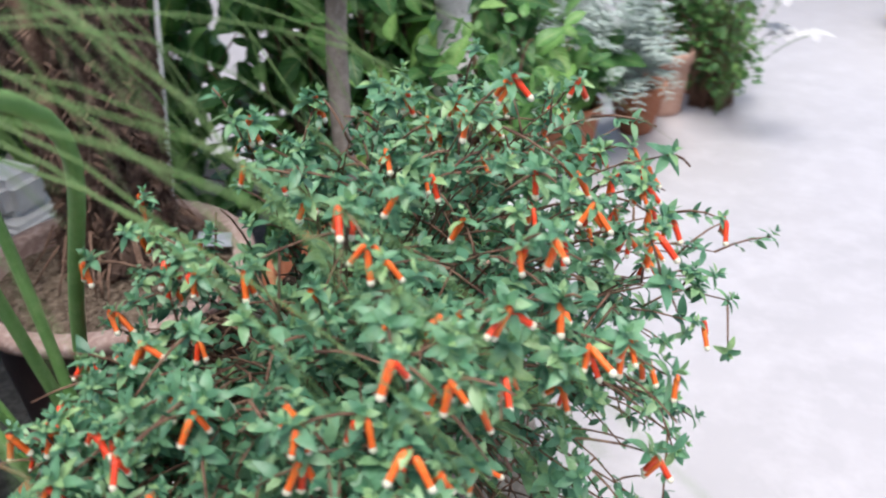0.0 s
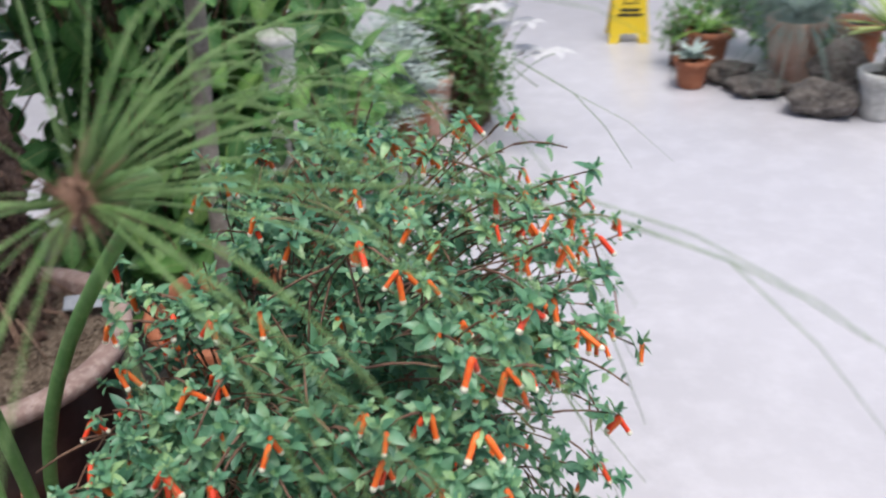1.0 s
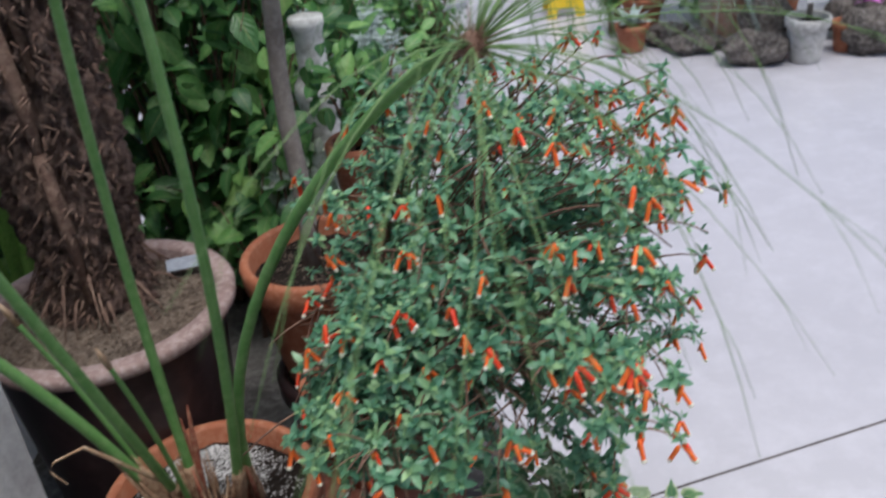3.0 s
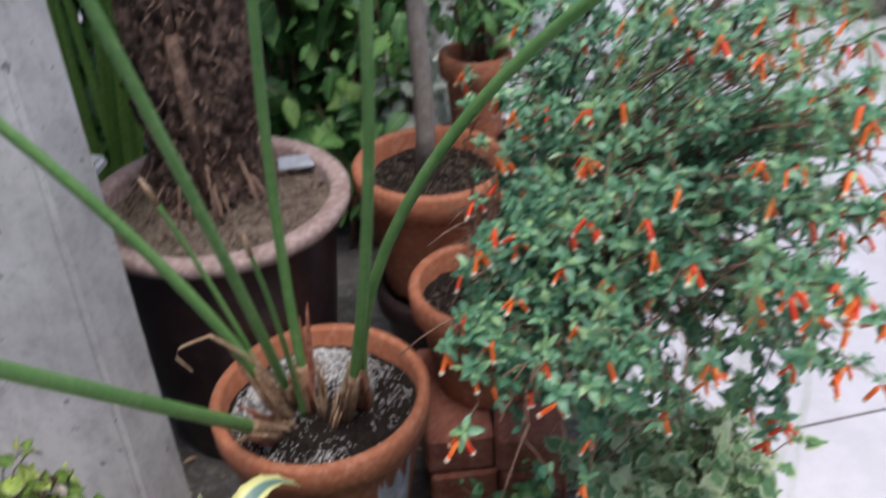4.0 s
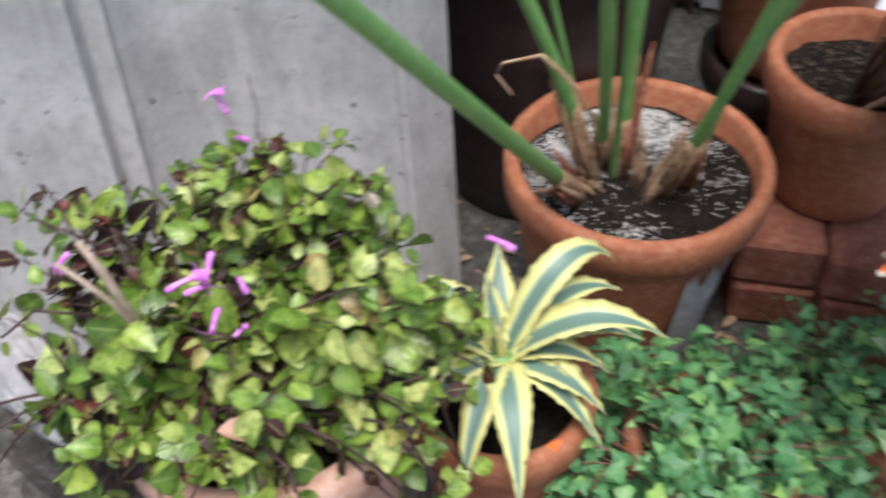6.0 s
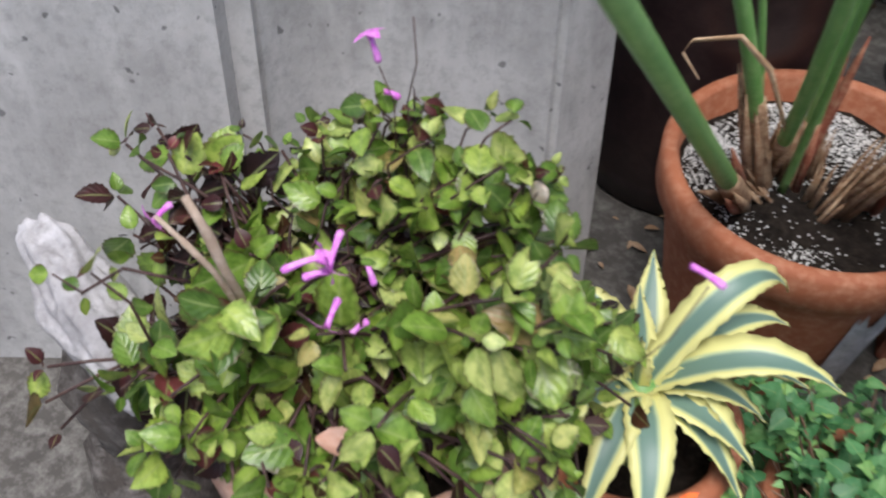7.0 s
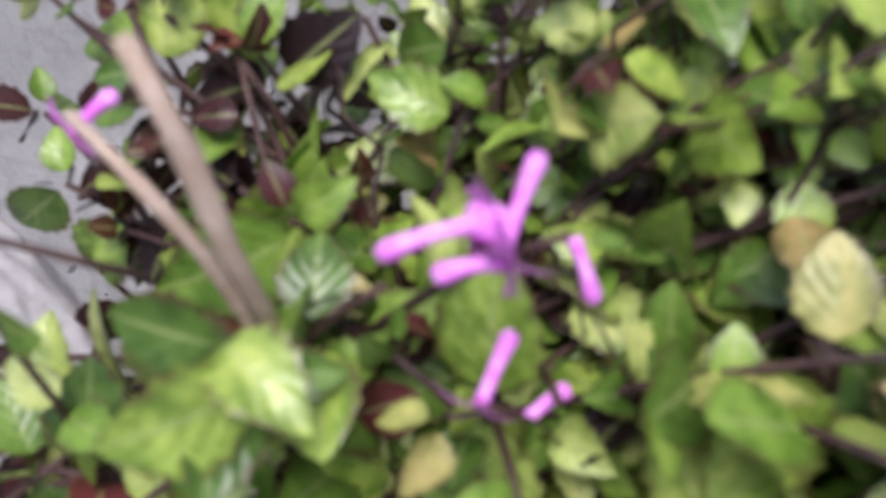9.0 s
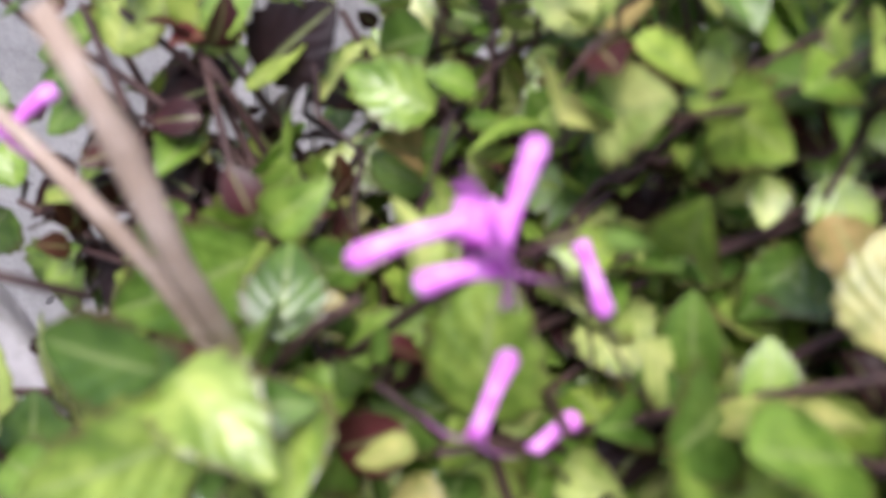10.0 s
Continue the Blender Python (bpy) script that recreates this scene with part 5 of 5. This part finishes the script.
def silver():
    rng = random.Random(9)
    base = Vector((-0.17, 3.76, 0.155))
    ob = thing("silver_plant", "feathery silver-grey dusty miller in a terracotta bowl", "silver plant", base)
    lv = Leaves([leaf(0.042, 0.012, 3, 0.2, 0.2)])
    stems = []
    for i in range(190):
        d = rnd_dir(rng, 0.6)
        tip = Vector((-0.27, 3.45, 0.38)) + Vector((d.x * 0.32, d.y * 0.26, d.z * 0.27))
        pts = curve_pts(base, tip, 0.05, 9)
        for k in range(3, 10):
            dd = (pts[k] - pts[k - 1]).normalized()
            sd = dd.cross(Vector((0, 0, 1))).normalized()
            for s in (-1, 1):
                lv.add(pts[k] - base, dd * 0.6 + sd * s + rnd_dir(rng) * 0.2, (0, -0.2, 1), rng.uniform(0.7, 1.3) * (1.2 - 0.06 * k), 0)
        stems.append(tube_data([p - base for p in pts], 0.0016, 4))
    part("stem", join(stems), M["silver_leaf"], ob, "felted silver stems")
    part("foliage", lv.data(), M["silver_leaf"], ob)["kind"] = "stuff"


silver()


def white_flowers():
    rng = random.Random(12)
    base = Vector((0.08, 4.0, 0.0))
    ob = thing("white_flower_plant", "slender plant with loose white flowers at the aisle's edge", "flowering plant", base)
    stems = []
    for i, p in enumerate(((0.29, 3.8, 0.42), (0.315, 3.82, 0.40), (0.407, 3.8, 0.41), (0.19, 3.8, 0.58), (0.13, 3.82, 0.565), (0.29, 3.8, 0.66), (0.30, 3.78, 0.53), (0.27, 3.83, 0.64), (0.20, 3.85, 0.50))):
        p = Vector(p)
        stems.append(tube_data([q - base for q in curve_pts(base, p, 0.06, 7)], 0.0018, 4))
        lv = Leaves([leaf(0.075, 0.046, 5, 0.2, 0.45)])
        for k in range(5):
            d = Matrix.Rotation(k * 1.257, 3, "Z") @ Vector((1, 0, 0.35))
            lv.add(p - base, d, (0, 0, 1), rng.uniform(0.8, 1.1), 0)
        part("flower", lv.data(), M["white_petal"], ob, "open white flower")
    part("stem", join(stems), M["stalk"], ob)


white_flowers()


def pedestal():
    ob = thing("pedestal", "white painted turned pedestal among the foliage", "pedestal", (0.0, 1.87, LEDGE))
    part("plinth", box_bm((-0.12, -0.09, 0), (0.12, 0.09, 0.26), 0.01), M["white"], ob, smooth=False)
    prof = [(0.075, 0.26), (0.075, 0.268), (0.06, 0.28), (0.04, 0.30), (0.034, 0.36), (0.036, 0.43), (0.040, 0.48), (0.046, 0.51), (0.042, 0.53), (0.032, 0.545), (0.029, 0.57), (0.028, 0.63), (0.034, 0.645), (0.034, 0.66), (0.001, 0.66)]
    part("shaft", lathe(prof, 40), M["worn_white"], ob, "chipped white shaft")


pedestal()


def straps():
    rng = random.Random(15)
    base = Vector((-0.58, 1.58, LEDGE))
    ob = thing("strap_leaf_plant", "plant with long upright green strap leaves behind the planter", "strap plant", base)
    for i in range(26):
        tip = base + Vector((rng.uniform(-0.35, 0.15), rng.uniform(-0.08, 0.2), rng.uniform(0.6, 1.0)))
        pts = curve_pts(base + Vector((rng.uniform(-0.04, 0.04), rng.uniform(-0.04, 0.04), 0)), tip, 0.05, 10)
        v, f, u = [], [], []
        for k, p in enumerate(pts):
            w = Vector((0.009, 0.004, 0)) * (1 - (k / 10) ** 2)
            for s in (-1, 0, 1):
                v.append(tuple(p + w * s + Vector((0, -0.004 * abs(s), 0)) - base))
                u.append((0.5 + 0.5 * s, k / 10))
        for k in range(10):
            for s in (0, 1):
                q = k * 3 + s
                f.append((q, q + 1, q + 4, q + 3))
        part("leaf", (v, f, u), M["strap_leaf"], ob)


straps()
stake = thing("plant_stake", "thin white plant stake standing behind the palm", "plant stake", (-0.476, 1.60, LEDGE))
part("stake", tube_data([(0, 0, 0), (0.052, 0, 0.40), (0.105, 0, 0.72)], [0.005, 0.005, 0.004], 8), M["white"], stake)
wb = thing("white_bracket", "white painted moulded bracket beside the planter", "bracket", (-0.575, 1.40, LEDGE))
part("post", box_bm((-0.03, -0.03, 0), (0.03, 0.03, 0.36), 0.006), M["white"], wb, smooth=False)
part("cap", box_bm((-0.07, -0.06, 0.36), (0.07, 0.06, 0.385), 0.008), M["white"], wb, smooth=False)
part("moulding", box_bm((-0.05, -0.045, 0.385), (0.05, 0.045, 0.45), 0.015), M["white"], wb, smooth=False)


# ---- far side of the aisle ----
FAR = "pots across the aisle"


def flute(ob):
    """Presses shallow upright flutes into the wall of a pot, below its rim."""
    for child in ob.children:
        if child.name.startswith("body"):
            for v in child.data.vertices:
                if 0.02 < v.co.z < 0.15:
                    a = math.atan2(v.co.y, v.co.x)
                    k = 1 + 0.035 * math.cos(9 * a) * math.sin((v.co.z - 0.02) / 0.13 * math.pi)
                    v.co.x, v.co.y = v.co.x * k, v.co.y * k
    return ob


pot("flower_pot", "small terracotta pot with a grey-green succulent", 0.995, 4.63, 0.135, 0.085, 0.134, TC, 0.03, seed=21, group=FAR)
pot("flower_pot", "large tapered terracotta pot with a grassy tuft", 1.44, 4.69, 0.315, 0.135, 0.30, PT, 0.05, seed=22, group=FAR)
flute(pot("flower_pot", "stained white fluted plaster pot with a spiky plant", 1.730, 4.30, 0.205, 0.100, 0.204, M["plaster"], 0.045, 0.68, seed=23, group=FAR))
pot("flower_pot", "little terracotta pot beside the white one", 1.93, 4.39, 0.14, 0.065, 0.139, TC, 0.03, seed=24, group=FAR)
pot("flower_pot", "tall terracotta pot behind the white one", 1.70, 4.67, 0.31, 0.11, 0.30, TC, 0.04, seed=25, group=FAR)
pot("flower_pot", "terracotta pot with green leaves behind the sign", 1.08, 4.85, 0.21, 0.11, 0.20, TC, 0.035, seed=26, group=FAR)
for i, (x, y, sx, sy, sz) in enumerate(((1.53, 4.33, 0.14, 0.10, 0.085), (1.29, 4.55, 0.13, 0.09, 0.06), (2.04, 4.35, 0.14, 0.11, 0.12), (2.30, 4.41, 0.13, 0.10, 0.09), (1.60, 4.49, 0.12, 0.09, 0.16), (1.18, 4.69, 0.10, 0.08, 0.06), (2.55, 4.53, 0.18, 0.14, 0.14), (2.12, 4.61, 0.2, 0.12, 0.18))):
    st = part("stone", blob((0, 0, sz * 0.75), (sx, sy, sz), 20 + i, 4, 0.45, 0.25), M["stone"])
    st.location = (x, y, 0)
    tagged(st, "rough grey-brown stone edging the planting bed", "stone", "stones edging the bed")


def spiky(label, base, n, ln, width, material, seed, up=0.3, droop=0.5):
    rng = random.Random(seed)
    base = Vector(base)
    ob = thing("spiky_plant", label, "spiky plant", base)
    blades = Leaves([leaf(ln, width, 7, 0.35, droop, 0.3), leaf(ln * 0.8, width * 0.9, 7, 0.35, droop * 0.6, 0.3)])
    for i in range(n):
        a = i * 2.4 + rng.random()
        d = Vector((math.cos(a), math.sin(a), up + rng.uniform(-0.4, 1.0)))
        blades.add((0, 0, 0), d, (0, 0, 1), rng.uniform(0.7, 1.15), i % 2)
    part("foliage", blades.data(), M[material], ob)["kind"] = "stuff"
    return ob


yu = spiky("yellow-green striped spiky rosette on a short trunk", (1.730, 4.30, 0.37), 34, 0.27, 0.026, "yucca_leaf", 51, 0.2, 0.15)
part("trunk", tube_data([(0, 0, -0.21), (0.004, 0, -0.1), (0, 0, 0.01)], [0.015, 0.013, 0.012], 8), M["grey_bark"], yu)
part("label_card", box_bm((-0.04, -0.085, -0.085), (0.05, -0.083, -0.05), 0), M["white"], yu, "blank white plant card", smooth=False)
spiky("dense blue-grey grassy tuft in a terracotta pot", (1.44, 4.69, 0.31), 620, 0.36, 0.004, "tuft", 52, 0.45, 0.9)
spiky("grey-green succulent rosette in a small pot", (0.995, 4.63, 0.13), 34, 0.12, 0.035, "silver_leaf", 53, 0.4, 0.1)
spiky("green strappy plant in a terracotta pot", (1.08, 4.85, 0.19), 40, 0.22, 0.018, "strap_leaf", 54, 0.6, 0.5)
spiky("bromeliad with orange and yellow upright bracts", (2.05, 4.69, 0.30), 22, 0.22, 0.03, "yellow", 55, 1.2, 0.1)
spiky("purple-leaved rosette between the stones", (2.03, 4.45, 0.20), 20, 0.10, 0.02, "magenta", 56, 0.5, 0.3)
spiky("green and cream striped rosette plant", (2.38, 4.63, 0.16), 36, 0.30, 0.03, "yucca_leaf", 57, 0.7, 0.3)
shrub("variegated green plant beside the sign", (0.98, 4.93, 0.22), (0.16, 0.12, 0.18), 420, 0.045, 63, foot=0.0, slim=0.3)
shrub("dark green planting behind the stones", (1.5, 5.10, 0.35), (0.55, 0.25, 0.4), 1500, 0.07, 61, foot=0.0)
shrub("dark green planting behind the bromeliad", (2.4, 5.05, 0.4), (0.5, 0.3, 0.45), 1400, 0.07, 62, foot=0.0)


def wet_sign():
    ob = thing("floor_sign", "yellow folding plastic warning sign standing on the floor", "warning sign", (0.72, 5.38, 0))
    for s in (-1, 1):
        bm = bmesh.new()
        a, t = 0.10, 0.008
        out = [(-0.105, 0), (-0.055, 0), (-0.045, 0.05), (0.045, 0.05), (0.055, 0), (0.105, 0), (0.065, 0.46), (-0.065, 0.46)]
        fr = [bm.verts.new((x, s * (0.10 - 0.19 * z) - t / 2, z)) for x, z in out]
        bk = [bm.verts.new((x, s * (0.10 - 0.19 * z) + t / 2, z)) for x, z in out]
        bm.faces.new(fr)
        bm.faces.new(bk[::-1])
        for i in range(8):
            j = (i + 1) % 8
            bm.faces.new((fr[j], fr[i], bk[i], bk[j]))
        part("panel", bm, M["yellow"], ob, smooth=False)
    tri = [(-0.042, 0.20), (0.042, 0.20), (0, 0.285)]
    f = -1

    def on(z):
        return f * (0.10 - 0.19 * z) - 0.0065

    bm = bmesh.new()
    o = [bm.verts.new((x, on(z), z)) for x, z in tri]
    i2 = [bm.verts.new((x * 0.78, on(z), 0.228 + (z - 0.228) * 0.78)) for x, z in tri]
    for k in range(3):
        j = (k + 1) % 3
        bm.faces.new((o[k], o[j], i2[j], i2[k]))
    part("pictogram", bm, M["black"], ob, "black warning triangle", smooth=False)
    bars = []
    for z, w in ((0.17, 0.05), (0.145, 0.066)):
        bars.append(([(-w, on(z - 0.007), z - 0.007), (w, on(z - 0.007), z - 0.007), (w, on(z + 0.007), z + 0.007), (-w, on(z + 0.007), z + 0.007)], [(0, 1, 2, 3)]))
    part("lettering", join(bars), M["black"], ob, "two black bars of lettering", smooth=False)
    ob.matrix_world = pose(0.72, 5.38, 0, 0, 0, 5)


wet_sign()
